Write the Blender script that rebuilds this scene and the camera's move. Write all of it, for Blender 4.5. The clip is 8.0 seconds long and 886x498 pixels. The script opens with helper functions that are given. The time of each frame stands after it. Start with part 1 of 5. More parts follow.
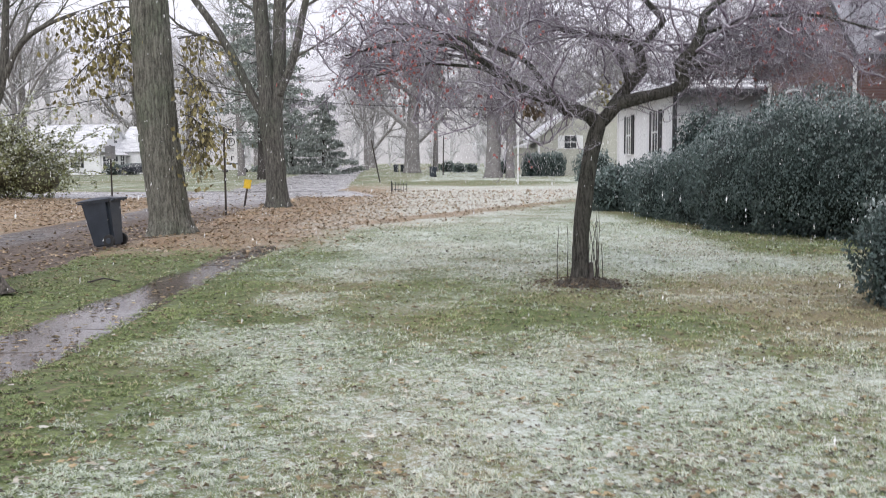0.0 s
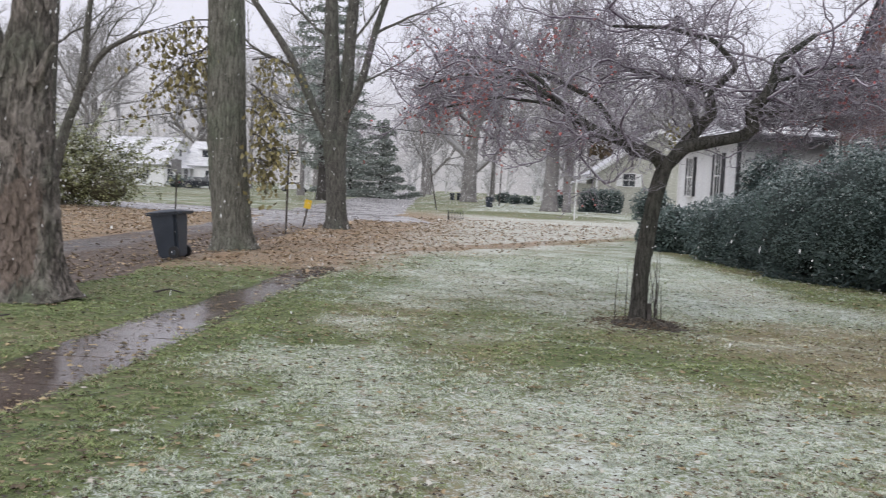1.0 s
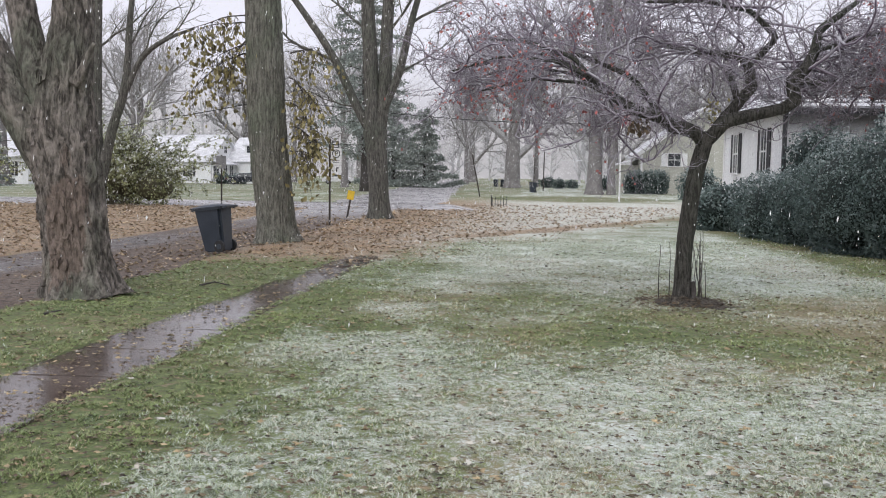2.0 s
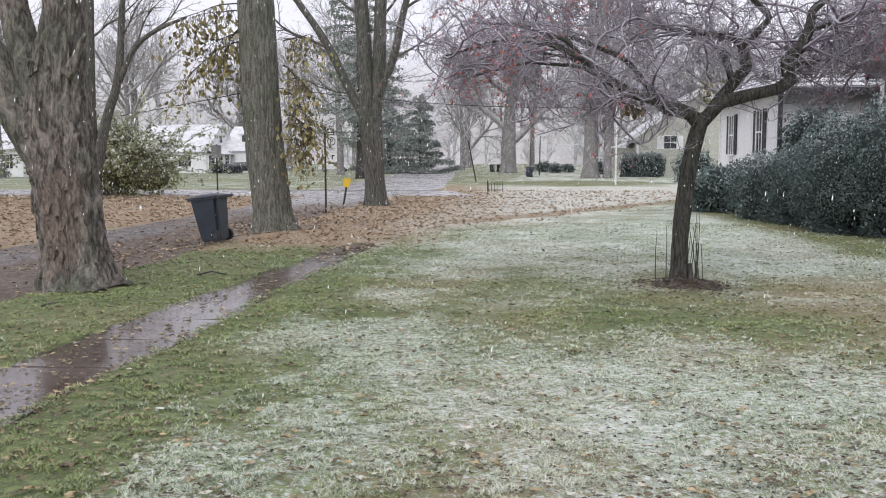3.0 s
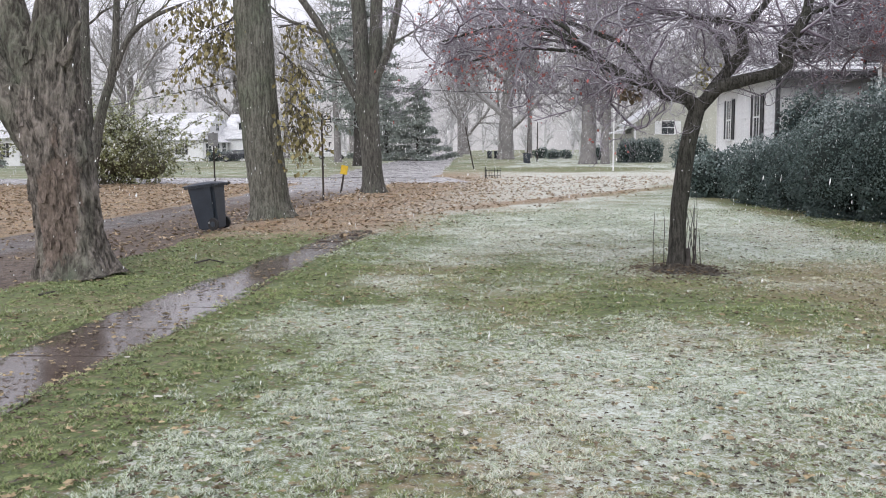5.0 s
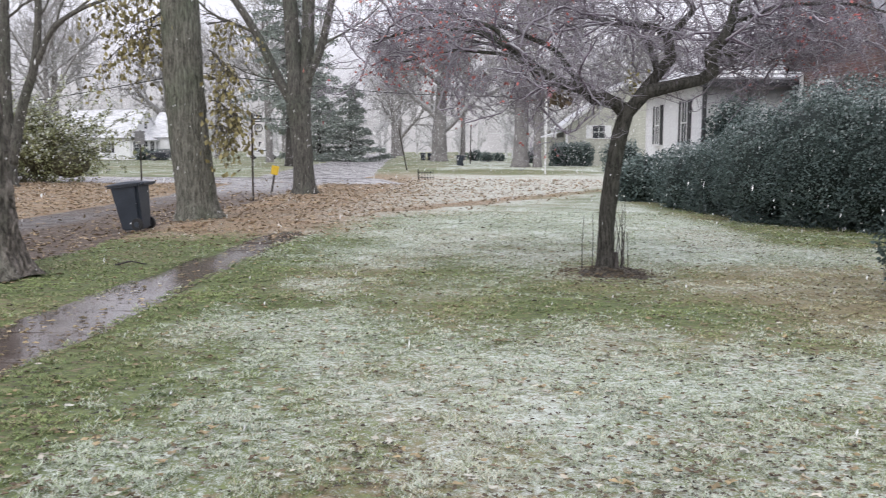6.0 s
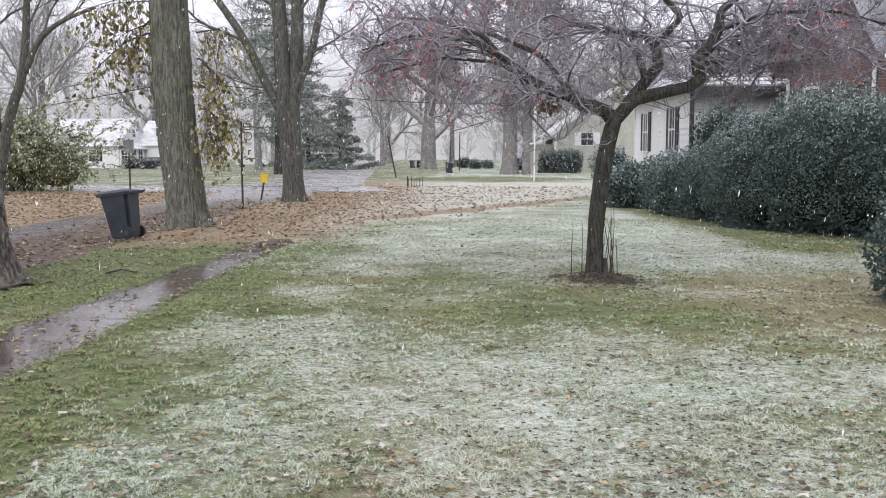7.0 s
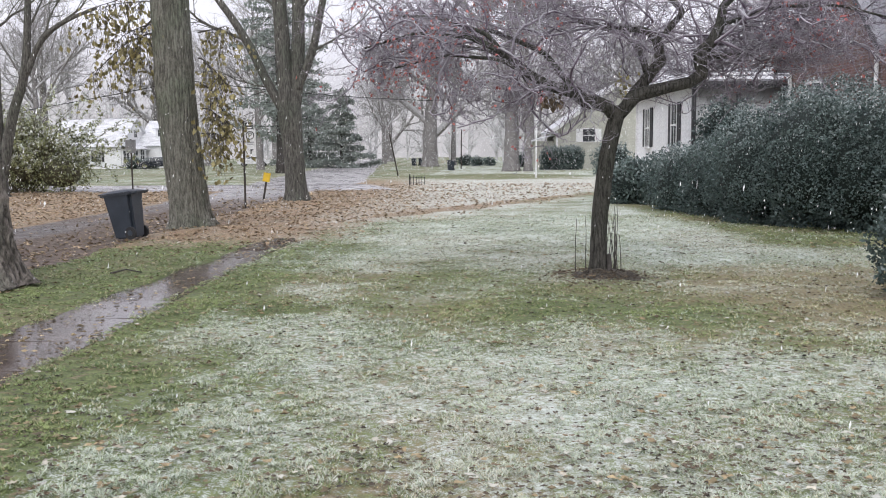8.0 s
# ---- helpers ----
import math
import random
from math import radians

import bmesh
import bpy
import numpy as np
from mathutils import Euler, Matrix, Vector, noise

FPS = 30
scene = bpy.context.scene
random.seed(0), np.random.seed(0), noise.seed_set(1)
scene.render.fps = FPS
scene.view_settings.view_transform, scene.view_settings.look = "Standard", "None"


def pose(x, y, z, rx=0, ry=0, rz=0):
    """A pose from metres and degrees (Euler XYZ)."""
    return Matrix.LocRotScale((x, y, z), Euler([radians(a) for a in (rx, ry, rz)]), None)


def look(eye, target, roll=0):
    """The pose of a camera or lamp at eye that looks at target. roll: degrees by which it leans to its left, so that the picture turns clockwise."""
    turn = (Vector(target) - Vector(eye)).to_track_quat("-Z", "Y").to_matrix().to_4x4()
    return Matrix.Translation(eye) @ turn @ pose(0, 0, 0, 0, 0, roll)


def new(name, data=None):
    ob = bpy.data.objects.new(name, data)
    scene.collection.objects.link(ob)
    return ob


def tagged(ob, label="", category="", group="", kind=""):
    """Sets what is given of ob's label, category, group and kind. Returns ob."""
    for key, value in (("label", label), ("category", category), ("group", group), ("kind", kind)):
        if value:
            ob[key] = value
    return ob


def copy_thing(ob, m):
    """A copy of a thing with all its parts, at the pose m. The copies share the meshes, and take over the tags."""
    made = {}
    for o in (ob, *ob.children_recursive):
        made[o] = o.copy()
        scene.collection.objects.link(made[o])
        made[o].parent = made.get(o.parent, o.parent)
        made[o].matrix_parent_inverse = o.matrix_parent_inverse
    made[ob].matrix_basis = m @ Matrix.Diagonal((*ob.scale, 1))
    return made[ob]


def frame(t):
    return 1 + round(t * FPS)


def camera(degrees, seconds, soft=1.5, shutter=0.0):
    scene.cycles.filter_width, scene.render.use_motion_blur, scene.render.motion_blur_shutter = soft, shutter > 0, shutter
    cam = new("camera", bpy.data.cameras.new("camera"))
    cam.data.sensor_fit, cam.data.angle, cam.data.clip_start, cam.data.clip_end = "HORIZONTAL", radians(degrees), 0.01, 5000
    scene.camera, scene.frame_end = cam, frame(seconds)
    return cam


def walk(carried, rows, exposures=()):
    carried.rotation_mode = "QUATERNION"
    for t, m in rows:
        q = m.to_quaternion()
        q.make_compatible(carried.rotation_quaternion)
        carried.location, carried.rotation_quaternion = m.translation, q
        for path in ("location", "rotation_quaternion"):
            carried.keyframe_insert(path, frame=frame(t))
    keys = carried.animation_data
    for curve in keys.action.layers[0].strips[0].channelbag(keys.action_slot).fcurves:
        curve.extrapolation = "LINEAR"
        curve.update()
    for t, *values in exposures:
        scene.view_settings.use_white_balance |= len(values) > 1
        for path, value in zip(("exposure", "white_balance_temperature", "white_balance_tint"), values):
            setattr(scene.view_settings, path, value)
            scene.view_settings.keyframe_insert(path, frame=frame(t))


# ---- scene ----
cam = camera(51.5, 8.0, 1.0, 0.5)
PATH = [
    (0, (-0.016, 0.318, 1.799), (0.023, 2.308, 1.603), -0.3),
    (0.5, (-0.145, 0.305, 1.822), (-0.11, 2.299, 1.68), 2.3),
    (1, (-0.14, 0.202, 1.826), (-0.214, 2.196, 1.69), 2.9),
    (1.5, (-0.081, 0.193, 1.796), (-0.23, 2.182, 1.649), 1.8),
    (3, (-0.042, 0.197, 1.78), (-0.209, 2.18, 1.585), -0.1),
    (3.5, (-0.054, 0.2, 1.778), (-0.216, 2.184, 1.577), -0.2),
    (4, (-0.062, 0.191, 1.781), (-0.225, 2.173, 1.568), -0.5),
    (5.5, (-0.012, 0.245, 1.773), (-0.171, 2.226, 1.549), -0.3),
    (6, (0.009, 0.322, 1.777), (-0.009, 2.31, 1.557), 0.3),
    (6.5, (-0.018, 0.258, 1.785), (-0.005, 2.247, 1.578), 0.4),
    (7, (-0.004, 0.26, 1.775), (0.001, 2.25, 1.571), 0.1),
    (7.5, (-0.017, 0.243, 1.782), (-0.013, 2.232, 1.571), -0.1),
    (8, (-0.025, 0.244, 1.771), (-0.025, 2.233, 1.562), -0.4),
]
walk(cam, [(t, look(eye, aim, roll)) for t, eye, aim, roll in PATH], [(0, 0.3), (0.6, 0.22), (1.0, 0.02), (1.5, 0.03), (3.0, 0.22), (8.0, 0.29)])

# ---- sky and light ----
world = bpy.data.worlds.new("overcast_sky")
scene.world = world
world.use_nodes = True
wn, wl = world.node_tree.nodes, world.node_tree.links
sky = wn.new("ShaderNodeTexSky")
sky.sky_type = "NISHITA"
sky.sun_disc = False
sky.sun_elevation, sky.sun_rotation = radians(35), radians(200)
sky.air_density, sky.dust_density = 1.0, 4.0
cloud = wn.new("ShaderNodeMix")
cloud.data_type = "RGBA"
cloud.inputs[0].default_value = 0.94
wl.new(sky.outputs[0], cloud.inputs[6])
cloud.inputs[7].default_value = (7.25, 7.2, 8.15, 1)
wl.new(cloud.outputs[2], wn["Background"].inputs["Color"])
wn["Background"].inputs["Strength"].default_value = 0.12
sun = new("sun", bpy.data.lights.new("sun", "SUN"))
sun.data.energy, sun.data.angle, sun.data.color = 1.4, radians(60), (0.98, 1, 0.98)
sun.matrix_world = look((-6, -12, 20), (0, 8, 0))

rng = np.random.default_rng(7)


# ---- mesh tools ----
class Geo:
    """Gathers vertices and faces, and per-vertex shares of snow."""

    def __init__(self):
        self.v, self.f, self.s, self.n = [], [], [], 0

    def add(self, verts, faces, share=0.0):
        verts = np.asarray(verts, float).reshape(-1, 3)
        self.v.append(verts)
        share = np.asarray(share, float)
        self.s.append(np.broadcast_to(share, (len(verts),)))
        for f in faces:
            f = np.asarray(f, int)
            if f.size:
                self.f.append(f + self.n)
        self.n += len(verts)
        return self

    def box(self, x0, y0, z0, x1, y1, z1, m=None):
        v = np.array([(x, y, z) for x in (x0, x1) for y in (y0, y1) for z in (z0, z1)], float)
        if m is not None:
            v = np.array([tuple(m @ Vector(p)) for p in v])
        self.add(v, [np.array([(0, 1, 3, 2), (4, 6, 7, 5), (0, 4, 5, 1), (2, 3, 7, 6), (0, 2, 6, 4), (1, 5, 7, 3)])])
        return self

    def tube(self, pts, rad, n=6, cap=True, lump=None):
        pts = np.asarray(pts, float)
        rad = np.broadcast_to(np.asarray(rad, float), (len(pts),))
        tan = np.gradient(pts, axis=0)
        tan /= np.linalg.norm(tan, axis=1)[:, None] + 1e-9
        ref = np.array((0, 1.0, 0)) if abs(tan[0][1]) < 0.8 else np.array((1.0, 0, 0))
        a = np.linspace(0, 2 * np.pi, n, endpoint=False)
        rings = []
        for p, t, r in zip(pts, tan, rad):
            u = ref - t * ref.dot(t)
            u /= np.linalg.norm(u) + 1e-9
            ref = u
            w = np.cross(t, u)
            rr = r if lump is None else r * lump(a, p)
            rings.append(p + (np.cos(a) * rr)[:, None] * u + (np.sin(a) * rr)[:, None] * w)
        k = len(pts)
        i, j = np.meshgrid(np.arange(k - 1), np.arange(n), indexing="ij")
        q = np.stack([i * n + j, i * n + (j + 1) % n, (i + 1) * n + (j + 1) % n, (i + 1) * n + j], -1).reshape(-1, 4)
        faces = [q]
        if cap:
            faces += [np.arange(n)[::-1][None], ((k - 1) * n + np.arange(n))[None]]
        self.add(np.concatenate(rings), faces)
        return self

    def mesh(self, name, mat, smooth=False):
        me = bpy.data.meshes.new(name)
        v = np.concatenate(self.v)
        tot = np.concatenate([np.full(len(f), f.shape[1]) for f in self.f])
        idx = np.concatenate([f.ravel() for f in self.f])
        me.vertices.add(len(v))
        me.vertices.foreach_set("co", v.ravel())
        me.loops.add(len(idx))
        me.loops.foreach_set("vertex_index", idx.astype(np.int32))
        me.polygons.add(len(tot))
        me.polygons.foreach_set("loop_start", (np.cumsum(tot) - tot).astype(np.int32))
        me.polygons.foreach_set("loop_total", tot.astype(np.int32))
        me.polygons.foreach_set("use_smooth", np.full(len(tot), smooth))
        at = me.attributes.new("cover", "FLOAT", "POINT")
        at.data.foreach_set("value", np.concatenate(self.s).astype(np.float32))
        me.update(calc_edges=True)
        me.materials.append(mat)
        return me


def part(name, geo, mat, parent=None, label="", smooth=False):
    ob = new(name, geo.mesh(name, mat, smooth) if isinstance(geo, Geo) else geo)
    if parent is not None:
        ob.parent = parent
    return tagged(ob, label)


def thing(name, label, category, group="", at=(0, 0, 0), turn=0, kind=""):
    ob = new(name)
    ob.matrix_world = pose(*at, 0, 0, turn)
    return tagged(ob, label, category, group, kind)


def lattice(seed):
    return np.random.default_rng(seed).random((256, 256))


def noise2(x, y, size, seed):
    """Smooth value noise, 0 to 1, with lumps of that size."""
    g = lattice(seed)
    x, y = np.asarray(x, float) / size, np.asarray(y, float) / size
    i, j = np.floor(x).astype(int), np.floor(y).astype(int)
    u, v = x - i, y - j
    u, v = u * u * (3 - 2 * u), v * v * (3 - 2 * v)
    h = lambda a, b: g[a % 256, b % 256]
    return (h(i, j) * (1 - u) + h(i + 1, j) * u) * (1 - v) + (h(i, j + 1) * (1 - u) + h(i + 1, j + 1) * u) * v


def fbm(x, y, size, seed):
    return sum(noise2(x, y, size / 2 ** k, seed + k) * 0.5 ** (k + 1) for k in range(4)) / 0.9375


def step(e0, e1, x):
    t = np.clip((np.asarray(x, float) - e0) / (e1 - e0), 0, 1)
    return t * t * (3 - 2 * t)


# ---- materials ----
def material(name, dark, light, scale=4.0, rough=0.8, bump=0.3, fine=40.0, stretch=(1, 1, 1), metal=0.0, snow=None, spread=0.0, relief=0.02, rough_var=0.1):
    """Two colours mixed by noise at two scales; snow: colour laid on by the mesh's 'cover'; spread: change of hue from piece to piece."""
    m = bpy.data.materials.new(name)
    m.use_nodes = True
    nt = m.node_tree
    nd, ln = nt.nodes, nt.links
    bsdf = nd["Principled BSDF"]
    tc = nd.new("ShaderNodeTexCoord")
    mp = nd.new("ShaderNodeMapping")
    mp.inputs["Scale"].default_value = stretch
    ln.new(tc.outputs["Object"], mp.inputs["Vector"])

    def tex(size, detail):
        t = nd.new("ShaderNodeTexNoise")
        t.inputs["Scale"].default_value, t.inputs["Detail"].default_value = size, detail
        ln.new(mp.outputs[0], t.inputs["Vector"])
        return t

    def mix(fac, a, b, blend="MIX"):
        x = nd.new("ShaderNodeMix")
        x.data_type, x.blend_type = "RGBA", blend
        for sock, val in ((x.inputs[0], fac), (x.inputs[6], a), (x.inputs[7], b)):
            if hasattr(val, "is_output"):
                ln.new(val, sock)
            elif isinstance(val, (int, float)):
                sock.default_value = val
            else:
                sock.default_value = (*val, 1)
        return x.outputs[2]

    def ramp(src, lo, hi):
        r = nd.new("ShaderNodeMapRange")
        r.inputs["From Min"].default_value, r.inputs["From Max"].default_value = lo, hi
        ln.new(src, r.inputs["Value"])
        return r.outputs[0]

    big, small = tex(scale, 5), tex(fine, 4)
    c = mix(ramp(big.outputs["Fac"], 0.32, 0.68), dark, light)
    shade = mix(ramp(small.outputs["Fac"], 0.3, 0.7), (0.62, 0.62, 0.62), (1.25, 1.25, 1.25))
    c = mix(0.8, c, shade, "MULTIPLY")
    if spread:
        info = nd.new("ShaderNodeNewGeometry")
        hs = nd.new("ShaderNodeHueSaturation")
        v = nd.new("ShaderNodeMapRange")
        v.inputs["To Min"].default_value, v.inputs["To Max"].default_value = 1 - spread, 1 + spread
        ln.new(info.outputs["Random Per Island"], v.inputs["Value"])
        ln.new(v.outputs[0], hs.inputs["Value"])
        ln.new(c, hs.inputs["Color"])
        c = hs.outputs[0]
    if snow:
        at = nd.new("ShaderNodeAttribute")
        at.attribute_name = "cover"
        c = mix(at.outputs["Fac"], c, snow)
    ln.new(c, bsdf.inputs["Base Color"])
    r = nd.new("ShaderNodeMapRange")
    r.inputs["To Min"].default_value, r.inputs["To Max"].default_value = max(0.02, rough - rough_var), min(1, rough + rough_var)
    ln.new(ramp(big.outputs["Fac"], 0.35, 0.65), r.inputs["Value"])
    ln.new(r.outputs[0], bsdf.inputs["Roughness"])
    bsdf.inputs["Metallic"].default_value = metal
    if bump:
        b = nd.new("ShaderNodeBump")
        b.inputs["Strength"].default_value, b.inputs["Distance"].default_value = bump, relief
        ln.new(small.outputs["Fac"], b.inputs["Height"])
        ln.new(b.outputs[0], bsdf.inputs["Normal"])
    return m


SNOW = (0.80, 0.83, 0.84)


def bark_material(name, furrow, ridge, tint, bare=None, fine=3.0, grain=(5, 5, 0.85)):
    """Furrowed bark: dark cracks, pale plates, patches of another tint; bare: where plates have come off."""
    m = bpy.data.materials.new(name)
    m.use_nodes = True
    nd, ln = m.node_tree.nodes, m.node_tree.links
    bsdf = nd["Principled BSDF"]
    tc = nd.new("ShaderNodeTexCoord")

    def tex(scale, stretch, detail, kind="FBM"):
        mp = nd.new("ShaderNodeMapping")
        mp.inputs["Scale"].default_value = stretch
        ln.new(tc.outputs["Object"], mp.inputs[0])
        t = nd.new("ShaderNodeTexNoise")
        t.noise_type = kind
        t.inputs["Scale"].default_value, t.inputs["Detail"].default_value = scale, detail
        t.inputs["Distortion"].default_value = 0.4
        ln.new(mp.outputs[0], t.inputs["Vector"])
        return t.outputs["Fac"]

    def ramp(src, lo, hi):
        r = nd.new("ShaderNodeMapRange")
        r.inputs["From Min"].default_value, r.inputs["From Max"].default_value = lo, hi
        ln.new(src, r.inputs["Value"])
        return r.outputs[0]

    def mix(fac, a, b):
        x = nd.new("ShaderNodeMix")
        x.data_type = "RGBA"
        ln.new(fac, x.inputs[0])
        for sock, val in ((x.inputs[6], a), (x.inputs[7], b)):
            if hasattr(val, "is_output"):
                ln.new(val, sock)
            else:
                sock.default_value = (*val, 1)
        return x.outputs[2]

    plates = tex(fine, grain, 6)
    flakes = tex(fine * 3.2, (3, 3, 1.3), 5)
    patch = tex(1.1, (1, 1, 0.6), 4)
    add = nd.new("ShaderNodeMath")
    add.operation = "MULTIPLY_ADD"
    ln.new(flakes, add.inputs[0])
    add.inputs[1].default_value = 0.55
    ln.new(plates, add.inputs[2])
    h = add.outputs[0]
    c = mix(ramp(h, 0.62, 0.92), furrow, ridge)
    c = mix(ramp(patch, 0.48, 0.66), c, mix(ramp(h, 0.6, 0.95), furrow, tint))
    if bare:
        colour, place, reach = bare
        mp = nd.new("ShaderNodeMapping")
        mp.vector_type = "TEXTURE"
        mp.inputs["Location"].default_value, mp.inputs["Scale"].default_value = place, reach
        ln.new(tc.outputs["Object"], mp.inputs[0])
        far = nd.new("ShaderNodeVectorMath")
        far.operation = "LENGTH"
        ln.new(mp.outputs[0], far.inputs[0])
        edge = nd.new("ShaderNodeMath")
        edge.operation = "MULTIPLY_ADD"
        ln.new(tex(3.5, (1.5, 1.5, 0.7), 5), edge.inputs[0])
        edge.inputs[1].default_value = 1.4
        ln.new(far.outputs["Value"], edge.inputs[2])
        c = mix(ramp(edge.outputs[0], 1.62, 1.5), c, mix(ramp(flakes, 0.35, 0.6), tuple(0.55 * v for v in colour), colour))
    ln.new(c, bsdf.inputs["Base Color"])
    bsdf.inputs["Roughness"].default_value = 0.93
    bp = nd.new("ShaderNodeBump")
    bp.inputs["Strength"].default_value, bp.inputs["Distance"].default_value = 1.0, 0.09
    ln.new(h, bp.inputs["Height"])
    ln.new(bp.outputs[0], bsdf.inputs["Normal"])
    return m


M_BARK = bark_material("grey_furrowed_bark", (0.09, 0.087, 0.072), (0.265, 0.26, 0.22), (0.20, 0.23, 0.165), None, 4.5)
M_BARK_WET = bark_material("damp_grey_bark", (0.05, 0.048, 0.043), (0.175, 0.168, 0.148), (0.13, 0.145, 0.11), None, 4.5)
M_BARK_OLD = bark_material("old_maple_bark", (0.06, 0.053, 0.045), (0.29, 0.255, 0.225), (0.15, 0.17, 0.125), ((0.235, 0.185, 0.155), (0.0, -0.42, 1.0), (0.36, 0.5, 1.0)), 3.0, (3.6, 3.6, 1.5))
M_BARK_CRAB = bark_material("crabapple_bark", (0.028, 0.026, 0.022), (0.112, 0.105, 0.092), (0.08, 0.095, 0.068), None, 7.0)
M_BARK_DARK = material("dark_wet_bark", (0.03, 0.026, 0.024), (0.085, 0.075, 0.07), 6, 0.7, 0.8, 30, (1, 1, 0.6))
M_TWIG = material("purple_brown_twigs", (0.070, 0.047, 0.078), (0.20, 0.14, 0.205), 3, 0.7, 0.2, 30, snow=SNOW)
# far bark and twigs: snowfall haze painted in as paler base colours
M_FAR_BARK = material("haze_paled_far_bark", (0.16, 0.15, 0.15), (0.27, 0.255, 0.25), 2, 0.95, 0.3, 12)
M_FAR_TWIG = material("haze_paled_grey_twigs", (0.17, 0.15, 0.15), (0.28, 0.26, 0.255), 2, 0.95, 0, 12, snow=SNOW)
M_RED_LEAF = material("red_leaves", (0.33, 0.075, 0.08), (0.50, 0.18, 0.15), 5, 0.6, 0, 30, spread=0.4)
M_OLIVE_LEAF = material("yellow_olive_leaves", (0.17, 0.15, 0.065), (0.36, 0.31, 0.14), 2, 0.6, 0, 30, spread=0.4)
M_HEDGE = material("dark_evergreen_leaves", (0.030, 0.055, 0.053), (0.115, 0.155, 0.145), 0.9, 0.65, 0, 30, snow=(0.55, 0.61, 0.61), spread=0.3)
# near-black, painting the shade deep inside the hedges
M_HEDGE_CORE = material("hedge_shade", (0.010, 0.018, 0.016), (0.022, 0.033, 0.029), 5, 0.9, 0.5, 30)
M_SHRUB_CORE = material("shrub_inner_twigs", (0.07, 0.068, 0.04), (0.14, 0.13, 0.085), 5, 0.9, 0.5, 30)
M_SHRUB = material("olive_shrub_leaves", (0.17, 0.19, 0.085), (0.36, 0.38, 0.20), 2, 0.7, 0, 30, snow=SNOW, spread=0.5)
# needle green lifted to put distance haze into the colour
M_CONIFER = material("haze_paled_spruce_needles", (0.17, 0.20, 0.182), (0.29, 0.325, 0.297), 2, 0.85, 0, 30, snow=SNOW, spread=0.22)
M_GRASS = material("lawn_grass_blades", (0.11, 0.165, 0.05), (0.28, 0.34, 0.125), 1.2, 0.7, 0, 30, snow=(0.72, 0.775, 0.715), spread=0.35)
M_STRAW = material("dry_straw_blades", (0.25, 0.22, 0.11), (0.50, 0.45, 0.28), 1.5, 0.8, 0, 30, snow=(0.73, 0.755, 0.70), spread=0.3)
M_LITTER = material("fallen_brown_leaves", (0.20, 0.145, 0.09), (0.47, 0.365, 0.245), 1.5, 0.75, 0, 30, snow=(0.70, 0.66, 0.60), spread=0.4)
M_GAP_THATCH = material("gap_shade_thatch", (0.028, 0.033, 0.017), (0.095, 0.095, 0.05), 2.5, 0.85, 0, 30, spread=0.4)
M_LAWN_LEAF = material("curled_tan_leaves", (0.13, 0.10, 0.055), (0.40, 0.315, 0.19), 3.0, 0.75, 0, 30, snow=(0.72, 0.73, 0.69), spread=0.5)
# distance haze painted into the colour of the far woods
M_WOODS = material("haze_paled_woods", (0.36, 0.345, 0.355), (0.50, 0.485, 0.495), 0.3, 0.95, 0, 3, snow=SNOW)
M_LITTER_DARK = material("wet_dark_leaves", (0.04, 0.032, 0.024), (0.17, 0.12, 0.075), 1.5, 0.6, 0, 30, spread=0.5)
M_WET = material("wet_dark_concrete", (0.085, 0.065, 0.057), (0.165, 0.137, 0.126), 1.6, 0.11, 0.25, 60, rough_var=0.09, relief=0.004)
M_BIN = material("dark_blue_grey_plastic", (0.022, 0.030, 0.043), (0.040, 0.050, 0.068), 3, 0.45, 0.1, 60)
M_BLACK = material("black_rubber", (0.012, 0.012, 0.013), (0.025, 0.025, 0.026), 6, 0.6, 0.1, 50)
M_STEEL = material("rusty_brown_steel", (0.03, 0.026, 0.024), (0.08, 0.065, 0.055), 6, 0.6, 0.2, 60, metal=0.5)
M_SIGN = material("white_sign_face", (0.62, 0.62, 0.62), (0.74, 0.74, 0.73), 3, 0.5, 0, 40)
M_SIGN_BACK = material("grey_aluminium_back", (0.22, 0.22, 0.23), (0.34, 0.34, 0.35), 3, 0.5, 0, 40, metal=0.6)
M_YELLOW = material("yellow_marker_paint", (0.62, 0.40, 0.02), (0.78, 0.52, 0.04), 4, 0.5, 0, 40)
M_SIDING = material("white_painted_siding", (0.78, 0.785, 0.80), (0.87, 0.875, 0.885), 1.2, 0.6, 0.15, 30)
M_WHITE = material("white_trim_paint", (0.70, 0.70, 0.71), (0.82, 0.82, 0.82), 2, 0.5, 0.1, 30)
M_TAN = material("olive_tan_siding", (0.40, 0.40, 0.345), (0.49, 0.485, 0.43), 1.5, 0.7, 0.2, 30)
M_SHUTTER = material("dark_shutter_paint", (0.02, 0.02, 0.024), (0.045, 0.045, 0.05), 4, 0.6, 0.1, 40)
M_ROOF = material("snow_dusted_shingles", (0.55, 0.55, 0.585), (0.82, 0.825, 0.85), 1.6, 0.85, 0.5, 14, (0.6, 2.5, 2.5), relief=0.03)
M_ROOF_WET = material("bare_grey_shingles", (0.16, 0.16, 0.18), (0.30, 0.30, 0.33), 1.6, 0.8, 0.5, 14)
M_MORTAR = material("grey_mortar", (0.24, 0.22, 0.21), (0.34, 0.32, 0.30), 5, 0.95, 0.4, 60)
M_MULCH = material("dark_mulch", (0.04, 0.036, 0.03), (0.17, 0.155, 0.135), 22, 0.95, 0.9, 60, relief=0.03)
M_FLAKE = material("falling_snow", (0.86, 0.86, 0.88), (0.93, 0.93, 0.94), 3, 0.9, 0, 30)
